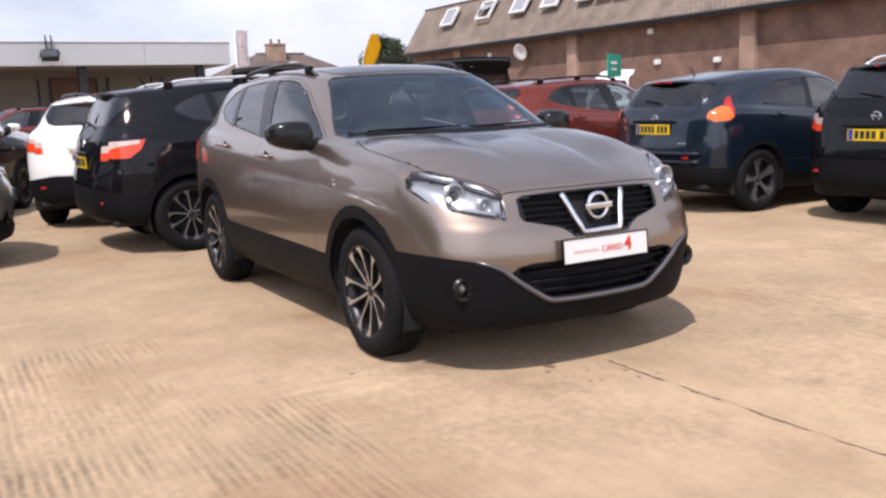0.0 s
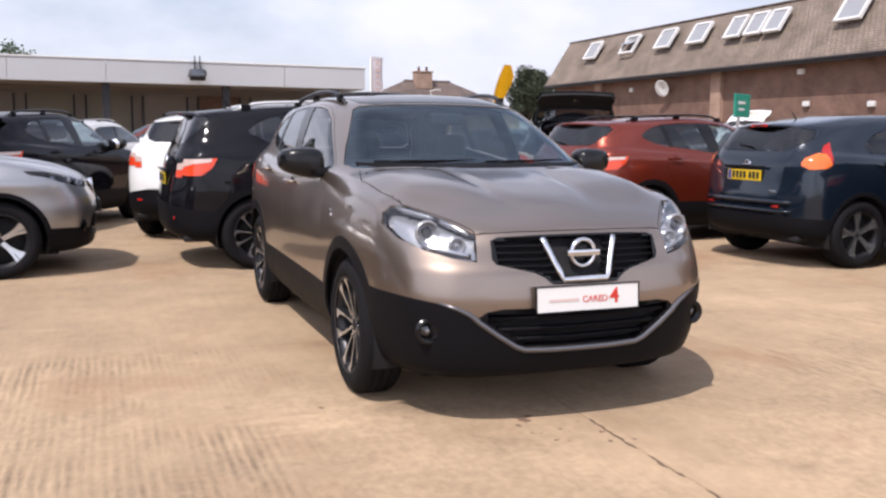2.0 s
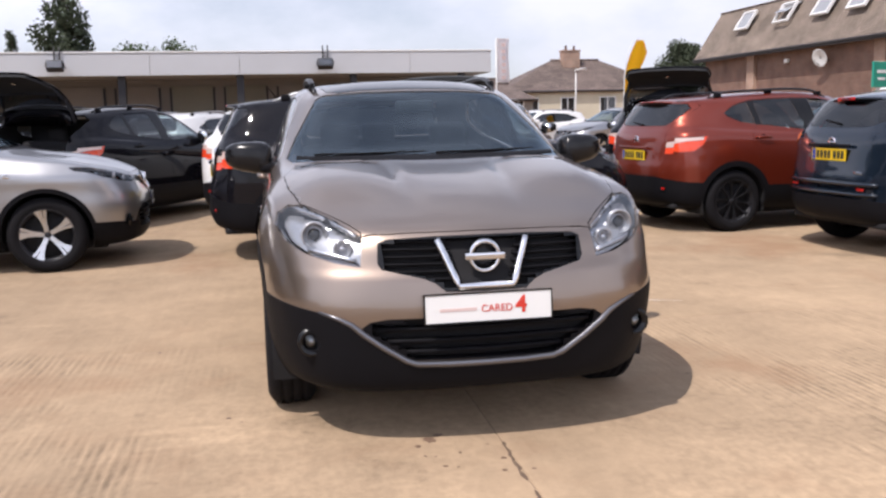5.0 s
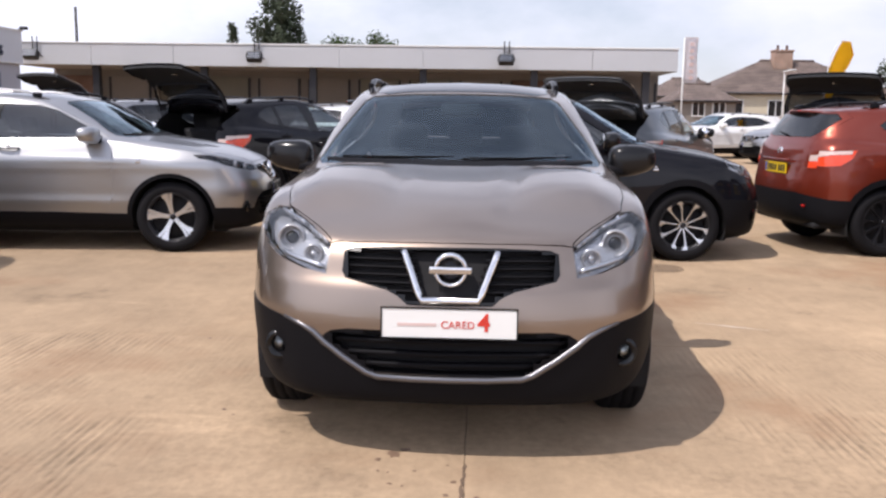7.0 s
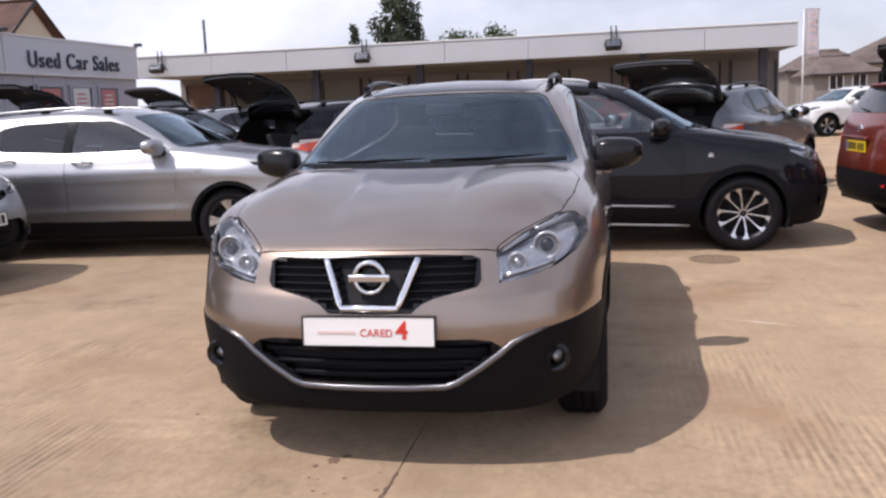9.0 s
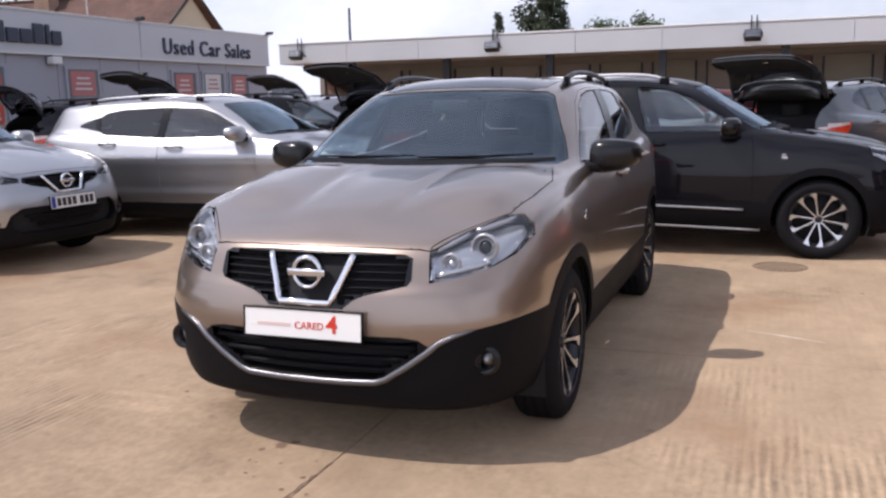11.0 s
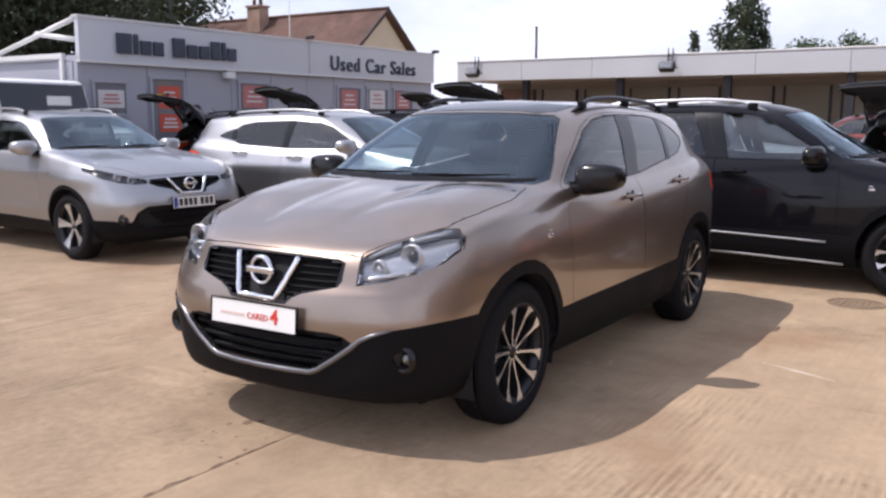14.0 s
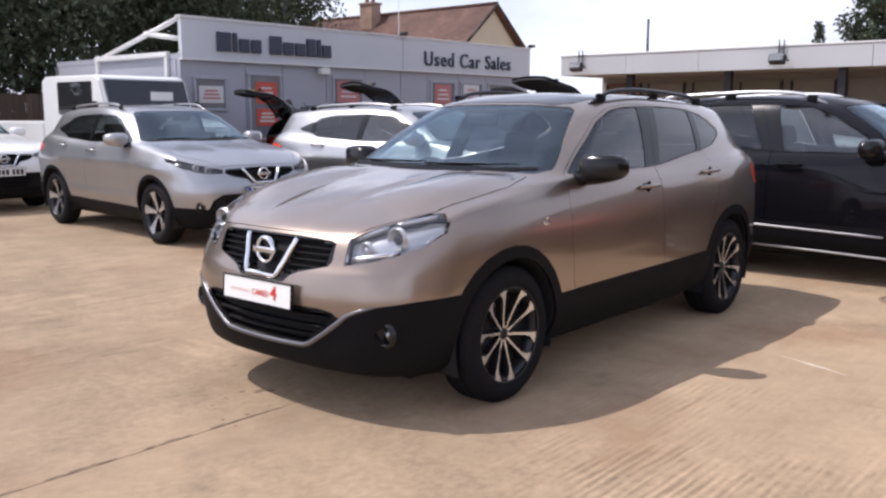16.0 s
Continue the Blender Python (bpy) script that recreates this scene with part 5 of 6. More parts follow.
M_CONC = concrete("brushed_concrete")
M_JOINT = material("joint_filler", (0.27, 0.20, 0.145), 0.95, vary=0.3, scale=6, grain=0.3, grain_scale=60)
bm = bmesh.new()
bmesh.ops.create_grid(bm, x_segments=4, y_segments=4, size=600, matrix=Matrix.Translation((0, 0, -.005)))
ground = tagged(part("ground", bm, M_JOINT, smooth=False), "sunlit tan brushed concrete car yard with joints and stains", "ground", kind="structure")

# ---------------------------------------------------------------- building materials


def coursed(name, c1, c2, mortar, width, height, bump=0.5, rough=0.85, mort=0.02, vec="side"):
    """Courses of bricks or tiles for far walls and roofs."""
    m = bpy.data.materials.new(name)
    m.use_nodes = True
    nt = m.node_tree
    N, L = nt.nodes, nt.links
    b = N["Principled BSDF"]
    b.inputs["Roughness"].default_value = rough
    co = N.new("ShaderNodeTexCoord")
    sep, com = N.new("ShaderNodeSeparateXYZ"), N.new("ShaderNodeCombineXYZ")
    L.new(co.outputs["Object"], sep.inputs[0])
    add = N.new("ShaderNodeMath")
    add.operation = "ADD"
    L.new(sep.outputs["X"], add.inputs[0])
    L.new(sep.outputs["Y"], add.inputs[1])
    L.new(add.outputs[0], com.inputs["X"])
    L.new(sep.outputs["Z"], com.inputs["Y"])
    br = N.new("ShaderNodeTexBrick")
    br.inputs["Color1"].default_value, br.inputs["Color2"].default_value, br.inputs["Mortar"].default_value = (*c1, 1), (*c2, 1), (*mortar, 1)
    br.inputs["Scale"].default_value = 1.0
    br.inputs["Brick Width"].default_value, br.inputs["Row Height"].default_value, br.inputs["Mortar Size"].default_value = width, height, mort
    L.new(com.outputs[0], br.inputs["Vector"])
    no = N.new("ShaderNodeTexNoise")
    no.inputs["Scale"].default_value, no.inputs["Detail"].default_value = 0.9, 7
    L.new(co.outputs["Object"], no.inputs["Vector"])
    mx = N.new("ShaderNodeMix")
    mx.data_type, mx.blend_type = "RGBA", "MULTIPLY"
    mx.inputs["Factor"].default_value = 0.75
    rp = N.new("ShaderNodeValToRGB")
    rp.color_ramp.elements[0].position, rp.color_ramp.elements[0].color = 0.3, (0.55, 0.53, 0.50, 1)
    rp.color_ramp.elements[1].position, rp.color_ramp.elements[1].color = 0.7, (1.25, 1.22, 1.18, 1)
    L.new(no.outputs["Fac"], rp.inputs["Fac"])
    L.new(br.outputs["Color"], mx.inputs["A"])
    L.new(rp.outputs["Color"], mx.inputs["B"])
    L.new(mx.outputs["Result"], b.inputs["Base Color"])
    bu = N.new("ShaderNodeBump")
    bu.inputs["Strength"].default_value, bu.inputs["Distance"].default_value = bump, 0.02
    bu.invert = True
    L.new(br.outputs["Fac"], bu.inputs["Height"])
    L.new(bu.outputs["Normal"], b.inputs["Normal"])
    return m


M_FASCIA = material("pale_fascia", (0.50, 0.51, 0.53), 0.45, vary=0.12, scale=0.4, grain=0.05, grain_scale=20)
M_SOFFIT = material("soffit_board", (0.30, 0.28, 0.26), 0.8, vary=0.2, scale=1.0)
M_BRICK = coursed("brown_brick", (0.175, 0.085, 0.062), (0.225, 0.12, 0.088), (0.21, 0.165, 0.14), 0.225, 0.075, mort=0.012)
M_PALEBRICK = coursed("pale_brick", (0.36, 0.22, 0.16), (0.42, 0.27, 0.2), (0.34, 0.28, 0.24), 0.225, 0.075, mort=0.012)
M_TILE = coursed("brown_roof_tile", (0.27, 0.218, 0.178), (0.33, 0.27, 0.222), (0.10, 0.075, 0.06), 0.26, 0.11, 0.9, mort=0.018)
M_REDTILE = coursed("red_roof_tile", (0.115, 0.062, 0.045), (0.155, 0.085, 0.062), (0.10, 0.05, 0.04), 0.26, 0.12, 0.9, mort=0.018)
M_SLATE = coursed("grey_brown_tile", (0.17, 0.13, 0.115), (0.22, 0.17, 0.15), (0.08, 0.06, 0.055), 0.26, 0.12, 0.9, mort=0.018)
M_RENDER = material("cream_render", (0.58, 0.52, 0.40), 0.9, vary=0.15, scale=0.8, grain=0.1, grain_scale=40, bump=0.3)
M_TANWALL = material("tan_wall", (0.25, 0.22, 0.195), 0.9, vary=0.25, scale=0.7, grain=0.15, grain_scale=30)
M_CREAMPANEL = material("cream_panel", (0.22, 0.205, 0.165), 0.7, vary=0.2, scale=0.9)
M_GREYPANEL = material("grey_cladding", (0.36, 0.37, 0.42), 0.45, vary=0.08, scale=0.6, grain=0.04, grain_scale=30)
M_GREYSIGN = material("grey_sign_band", (0.54, 0.56, 0.60), 0.4, vary=0.07, scale=0.6, grain=0.03, grain_scale=30)
M_WHITEPVC = material("white_upvc", (0.74, 0.74, 0.73), 0.4, vary=0.06)
M_STEEL = material("white_steel_tube", (0.68, 0.68, 0.67), 0.45, 0.1, vary=0.08)
M_LETTER = material("navy_letter", (0.035, 0.045, 0.075), 0.4, vary=0.06)
M_POSTER = material("orange_red_poster", (0.55, 0.085, 0.05), 0.5, vary=0.12, scale=5)
M_POSTERPINK = material("pink_red_poster", (0.46, 0.17, 0.165), 0.5, vary=0.12, scale=5)
M_PAPER = material("pale_paper", (0.62, 0.62, 0.62), 0.6, vary=0.08, scale=6)
M_DARKMETAL = material("dark_metal", (0.04, 0.04, 0.045), 0.5, 0.5, vary=0.15, scale=6)
M_YELLOW = material("yellow_flag_cloth", (0.88, 0.56, 0.015), 0.75, vary=0.08, scale=3, grain=0.05, grain_scale=200)
M_WHITECLOTH = material("white_flag_cloth", (0.88, 0.84, 0.85), 0.75, vary=0.08, scale=3)
for mt in (M_YELLOW, M_WHITECLOTH):
    nt_ = mt.node_tree
    tl_ = nt_.nodes.new("ShaderNodeBsdfTranslucent")
    mx_ = nt_.nodes.new("ShaderNodeMixShader")
    mx_.inputs["Fac"].default_value = 0.45
    pb_ = nt_.nodes["Principled BSDF"]
    nt_.links.new(pb_.inputs["Base Color"].links[0].from_socket, tl_.inputs["Color"])
    nt_.links.new(pb_.outputs[0], mx_.inputs[1])
    nt_.links.new(tl_.outputs[0], mx_.inputs[2])
    nt_.links.new(mx_.outputs[0], nt_.nodes["Material Output"].inputs["Surface"])
M_GREEN = material("green_sign", (0.01, 0.28, 0.20), 0.45, vary=0.08)
# panes with a flat grey body colour
M_CABINGLASS = glass("grey_cabin_glass", (0.2, 0.2, 0.2), (0.20, 0.215, 0.24), 0.9, 0.06)
M_WINDOW = glass("window_glass", (0.10, 0.11, 0.12), (0.03, 0.032, 0.036), 0.7, 0.04)
# sky reflection put into these panes as a pale grey body colour
M_SKYLIGHT = glass("rooflight_glass", (0.2, 0.21, 0.23), (0.36, 0.37, 0.39), 0.85, 0.05)
M_IRON = material("rusty_iron", (0.24, 0.17, 0.11), 0.8, 0.1, vary=0.3, scale=8, grain=0.2, grain_scale=90)
M_BARK = material("bark", (0.10, 0.075, 0.055), 0.95, vary=0.3, scale=5, grain=0.3, grain_scale=40, bump=0.6)


def leafy(name, color):
    m = material(name, color, 0.85, vary=0.3, scale=0.6, grain=0.1, grain_scale=12, spec=0.1)
    nt = m.node_tree
    g = nt.nodes.new("ShaderNodeNewGeometry")
    hue = next(n for n in nt.nodes if n.type == "HUE_SAT")
    val = hue.inputs["Value"].links[0].from_socket
    mu = nt.nodes.new("ShaderNodeMath")
    mu.operation = "MULTIPLY"
    ma = nt.nodes.new("ShaderNodeMath")
    ma.operation = "MULTIPLY_ADD"
    ma.inputs[1].default_value, ma.inputs[2].default_value = 0.6, 0.65
    nt.links.new(g.outputs["Random Per Island"], ma.inputs[0])
    nt.links.new(val, mu.inputs[0])
    nt.links.new(ma.outputs[0], mu.inputs[1])
    nt.links.new(mu.outputs[0], hue.inputs["Value"])
    return m


M_LEAF = leafy("green_leaves", (0.075, 0.11, 0.045))
M_LEAFDARK = leafy("dark_leaves", (0.070, 0.086, 0.056))

# ---------------------------------------------------------------- long canopy building at the back of the yard
canopy = thing("canopy_building", "long low building with a pale grey fascia and brown shopfront", "building", kind="structure")
FY, FX0, FX1 = 27.0, -15.9, 6.7
for x0 in np.linspace(FX0, FX1, 9)[:-1]:
    w = (FX1 - FX0) / 8
    solid("fascia_panel", (x0 + w / 2, FY, 3.24, w - .012, .10, .72), M_FASCIA, canopy, bevel=.006)
solid("fascia_cap", ((FX0 + FX1) / 2, FY + .02, 3.62, FX1 - FX0 + .06, .2, .05), M_WHITEPVC, canopy, bevel=.01)
solid("flat_roof", ((FX0 + FX1) / 2, FY + 4.1, 3.42, FX1 - FX0, 8, .12), M_SOFFIT, canopy)
solid("soffit", ((FX0 + FX1) / 2, FY + 1.6, 2.90, FX1 - FX0, 3.1, .05), M_SOFFIT, canopy)
solid("canopy_end", [(FX1 - .03, FY + 4.0, 3.24, .06, 7.9, .70)], M_FASCIA, canopy)
solid("canopy_end", [(FX0 + .03, FY + 4.0, 3.24, .06, 7.9, .70)], M_FASCIA, canopy)
solid("rear_wall", ((FX0 + FX1) / 2, FY + 3.2, 1.44, FX1 - FX0, .2, 2.88), M_TANWALL, canopy)
solid("end_wall", (FX1 - .1, FY + 5.6, 1.44, .2, 4.6, 2.88), M_BRICK, canopy)
rng = random.Random(4)
for i in range(12):
    x = FX0 + .95 + i * 1.88
    if i % 2 == 1:
        solid("column", (x, FY + .35, 1.44, .24, .24, 2.88), M_DARKMETAL, canopy, bevel=.01)
    solid("shopfront_panel", (x + .1, FY + 3.06, 1.9, 1.5, .08, 1.5), M_CREAMPANEL if i in (2, 3, 6, 7, 10) else (M_TANWALL if i % 3 else M_BRICK), canopy, bevel=.01)
    win = solid("shop_window", (x + .1, FY + 3.08, .62, 1.5, .06, 1.1), M_WINDOW, canopy)
    for dx in (-.75, .75):
        solid("window_post", (x + .1 + dx, FY + 3.03, 1.3, .07, .12, 2.6), M_DARKMETAL, win)


def floodlight(x, y, z):
    """A flood lamp on a bracket with two short rods above."""
    f = thing("floodlight", "dark floodlight on a bracket fixed to the fascia", "lamp", "fascia floodlights")
    bm = bmesh.new()
    m = pose(x, y - .32, z, -28, 0, 0)
    box(bm, 0, 0, 0, .50, .26, .30, .03, m=m)
    part("housing", bm, M_DARKMETAL, f, smooth=False)
    bm = bmesh.new()
    box(bm, 0, -.137, -.01, .40, .012, .22, .004, m=m)
    part("lamp_glass", bm, M_LENS, f, smooth=False)
    for dx in (-.27, .27):
        bm = bmesh.new()
        tube(bm, [(x + dx, y - .05, z - .05), (x + dx, y - .34, z), (x + dx, y - .36, z + .1)], .018, 6)
        part("bracket_arm", bm, M_DARKMETAL, f)
    for dx in (-.06, .10):
        bm = bmesh.new()
        tube(bm, [(x + dx, y - .06, z + .1), (x + dx, y - .06, z + .62)], .022, 6)
        part("rod", bm, M_DARKMETAL, f)
    return f


floodlight(-7.4, FY - .05, 3.18)
floodlight(1.0, FY - .05, 3.18)
floodlight(-15.6 + .6, FY - .05, 3.18)

# ---------------------------------------------------------------- grey showroom cabin
show = thing("showroom", "grey panelled sales cabin with a sign band and posters in its windows", "building", kind="structure")
SX, SY0, SY1 = -10.3, 6.35, 16.8
panels = [6.35, 7.75, 8.62, 9.75, 10.85, 11.95, 12.85, 13.95, 15.0, 16.8]
solid("roof", (SX - 2.2, (SY0 + SY1) / 2, 2.42, 4.5, SY1 - SY0, .10), M_GREYPANEL, show)
solid("end_wall", (SX - 2.3, SY0 + .05, 1.19, 4.36, .10, 2.38), M_GREYPANEL, show)
solid("end_wall", (SX - 2.3, SY1 - .05, 1.19, 4.36, .10, 2.38), M_GREYPANEL, show)
solid("back_wall", (SX - 4.45, (SY0 + SY1) / 2, 1.19, .10, SY1 - SY0, 2.38), M_GREYPANEL, show)
for a, b in zip(panels[:-1], panels[1:]):
    solid("wall_panel", (SX - .05, (a + b) / 2, 1.19, .10, b - a - .014, 2.38), M_GREYPANEL, show, bevel=.006)
for a, b in ((SY0, 11.95), (11.96, SY1)):
    solid("sign_band", (SX + .03, (a + b) / 2, 2.735, .10, b - a - .01, .70), M_GREYSIGN, show, bevel=.008)
solid("sign_trim", (SX + .05, (SY0 + SY1) / 2, 2.375, .10, SY1 - SY0 + .02, .03), M_STEEL, show)
solid("sign_cap", (SX + .02, (SY0 + SY1) / 2, 3.10, .16, SY1 - SY0 + .04, .035), M_STEEL, show)
for z0, z1, x0, x1 in ((3.06, 2.46, SX - .05, SX - 2.75), (2.72, 2.86, SX - .05, SX - 1.1)):
    bm = bmesh.new()
    tube(bm, [(x0, SY0 + .03, z0), (x1, SY0 + .03, z1)], .045, 8)
    part("brace", bm, M_STEEL, show)
for x in (SX - .35, SX - 2.75):
    bm = bmesh.new()
    box(bm, x, SY0 - .03, 1.22, .09, .06, 2.44, .01)
    part("corner_post", bm, M_STEEL, show, smooth=False)
bm = bmesh.new()
box(bm, SX - 1.55, SY0 - .03, 2.46, 2.5, .08, .09, .01)
part("eaves_rail", bm, M_STEEL, show, smooth=False)


def cabin_window(y0, y1, z0, z1, sheets=()):
    w = solid("window", (SX - .02, (y0 + y1) / 2, (z0 + z1) / 2, .09, y1 - y0, z1 - z0), M_CABINGLASS, show)
    for yy, zz, a, b in (((y0 + y1) / 2, z0, y1 - y0 + .08, .05), ((y0 + y1) / 2, z1, y1 - y0 + .08, .05), (y0, (z0 + z1) / 2, .05, z1 - z0), (y1, (z0 + z1) / 2, .05, z1 - z0)):
        solid("window_frame", (SX + .02, yy, zz, .06, a, b), M_GREYPANEL, w, bevel=.005)
    for (a, b, c, d, mt) in sheets:
        solid("poster", (SX + .032, (a + b) / 2, (c + d) / 2, .006, b - a, d - c), mt, w)
        for i in range(3):
            solid("poster_mark", (SX + .037, (a + b) / 2, c + (d - c) * (.28 + .22 * i), .004, (b - a) * (.7 - .1 * i), .035), M_PAPER if mt is not M_PAPER else M_POSTERPINK, w)
    return w


cabin_window(6.62, 7.28, 1.50, 2.06, [(6.70, 7.22, 1.62, 1.92, M_PAPER)])
cabin_window(7.80, 8.55, .95, 2.16, [(7.95, 8.45, 1.20, 1.52, M_POSTER), (7.95, 8.45, 1.62, 2.02, M_POSTER)])
cabin_window(9.92, 10.75, 1.05, 2.16, [(10.02, 10.64, 1.66, 2.10, M_POSTERPINK)])
cabin_window(12.95, 13.80, 1.05, 2.16, [(13.07, 13.66, 1.64, 2.10, M_POSTERPINK)])
cabin_window(14.03, 14.85, 1.05, 2.16, [(14.12, 14.72, 1.68, 2.12, M_PAPER)])
cabin_window(15.1, 15.9, 1.05, 2.16, [(15.2, 15.75, 1.66, 2.1, M_POSTERPINK)])
lettering("sign_lettering", "Used Car Sales", .46, M_LETTER, show, Matrix.Translation((SX + .10, 12.62, 2.51)) @ Euler((radians(90), 0, radians(90))).to_matrix().to_4x4(), .02, bold=.002, space=1.16)
# the dealer's name as plain bars of its size
u = 7.06
for w, h in ((.30, .34), (.09, .34), (.22, .24), (.22, .24), (0, 0), (.28, .34), (.24, .24), (.24, .24), (.22, .34), (.09, .34), (.22, .24)):
    if w:
        solid("sign_bar", (SX + .115, u + w / 2, 2.54 + h / 2, .05, w, h), M_LETTER, show, bevel=.015)
    u += w + (.05 if w else .16)
wl_ = thing("wall_lamp", "small white wall lamp under the sign band", "lamp")
solid("lamp_body", (SX + .10, 9.6, 2.27, .16, .22, .13), M_WHITEPVC, wl_, bevel=.02)
solid("lamp_arm", (SX + .03, 9.6, 2.34, .08, .05, .05), M_DARKMETAL, wl_)
for y in (11.9, 16.75):
    sp = thing("sign_spotlight", "small dark spotlight on top of the sign band", "lamp", "sign spotlights")
    solid("spot_head", (SX + .16, y, 3.16, .16, .12, .07), M_DARKMETAL, sp, bevel=.015)
    solid("spot_arm", (SX + .08, y, 3.13, .10, .03, .03), M_DARKMETAL, sp)

# ---------------------------------------------------------------- brick building with mansard roof
brick = thing("brick_building", "brown brick building with a steep tiled mansard roof and skylights", "building", kind="structure")
BY0, BY1, BX = -8.0, 48.6, 25.6
bm = bmesh.new()
box(bm, BX + 5, (BY0 + BY1) / 2, 2.2, 10, BY1 - BY0 - .6, 4.4)
part("brick_wall", bm, M_BRICK, brick, smooth=False)
bm = bmesh.new()
prism(bm, [(25.0, 4.42), (24.98, 4.58), (26.75, 7.32), (33.9, 7.32), (35.6, 4.58), (35.6, 4.42)], BY0, BY1, "y")
part("mansard_roof", bm, M_TILE, brick, smooth=False)
solid("eaves_board", (24.96, (BY0 + BY1) / 2, 4.46, .05, BY1 - BY0, .20), M_DARKMETAL, brick)
bm = bmesh.new()
tube(bm, [(24.9, BY0, 4.50), (24.9, BY1, 4.50)], .06, 8)
part("gutter", bm, M_DARKMETAL, brick)
solid("ridge_cap", (26.78, (BY0 + BY1) / 2, 7.34, .22, BY1 - BY0 + .05, .08), M_SLATE, brick, bevel=.02)
for y in (42.7, 31.9, 21.1, 10.3):
    solid("pilaster", (BX - .10, y, 2.2, .22, .75, 4.4), M_PALEBRICK, brick, bevel=.01)
SL = math.degrees(math.atan2(7.32 - 4.58, 26.75 - 24.98))
for i, (y, wd) in enumerate(((44.1, 1.25), (40.1, 1.25), (36.7, 1.25), (33.9, 1.25), (31.15, 1.0), (29.75, 1.0), (28.5, 1.0), (24.2, 1.25), (20.9, 1.25))):
    m = pose(25.89, y, 6.42, 0, -SL, 0) @ pose(0, 0, .03)
    sk = new("skylight")
    sk.parent = brick
    sk.matrix_basis = m
    for a, b, c, d in ((-.56, 0, .10, wd), (.56, 0, .10, wd), (0, -wd / 2, 1.2, .10), (0, wd / 2, 1.2, .10)):
        solid("skylight_frame", (a, b, .03, c, d, .14), M_WHITEPVC, sk, bevel=.01)
    p = solid("pane", (0, 0, .03, 1.05, wd - .1, .03), M_SKYLIGHT, sk)
    if i == 1:
        p.matrix_basis = pose(.3, 0, .0, 0, 28, 0)
for y, z in ((39.3, 3.9), (26.5, 4.1), (26.1, 2.75), (22.7, 2.65)):
    wl_ = thing("wall_lamp", "small white bulkhead lamp on the brick wall", "lamp", "bulkhead lamps")
    solid("lamp_body", (BX - .08, y, z, .14, .34, .22), M_WHITEPVC, wl_, bevel=.03)
dish = thing("satellite_dish", "pale grey satellite dish on the brick wall", "dish")
bm = bmesh.new()
lathe(bm, [(.001, .06), (.17, .045), (.32, .012), (.43, -.035), (.44, -.02), (.32, .03), (.17, .065), (.001, .08)], 32, "x")
for v in bm.verts:
    v.co = pose(25.1, 35.8, 3.82, 0, -18, 14) @ v.co
part("reflector", bm, M_STEEL, dish)
bm = bmesh.new()
tube(bm, [(25.1, 35.8, 3.82), (25.6, 35.8, 3.7)], .03, 6)
tube(bm, [(25.1, 35.8, 3.45), (24.7, 35.7, 3.72)], .015, 6)
part("arm", bm, M_DARKMETAL, dish)

# ---------------------------------------------------------------- houses


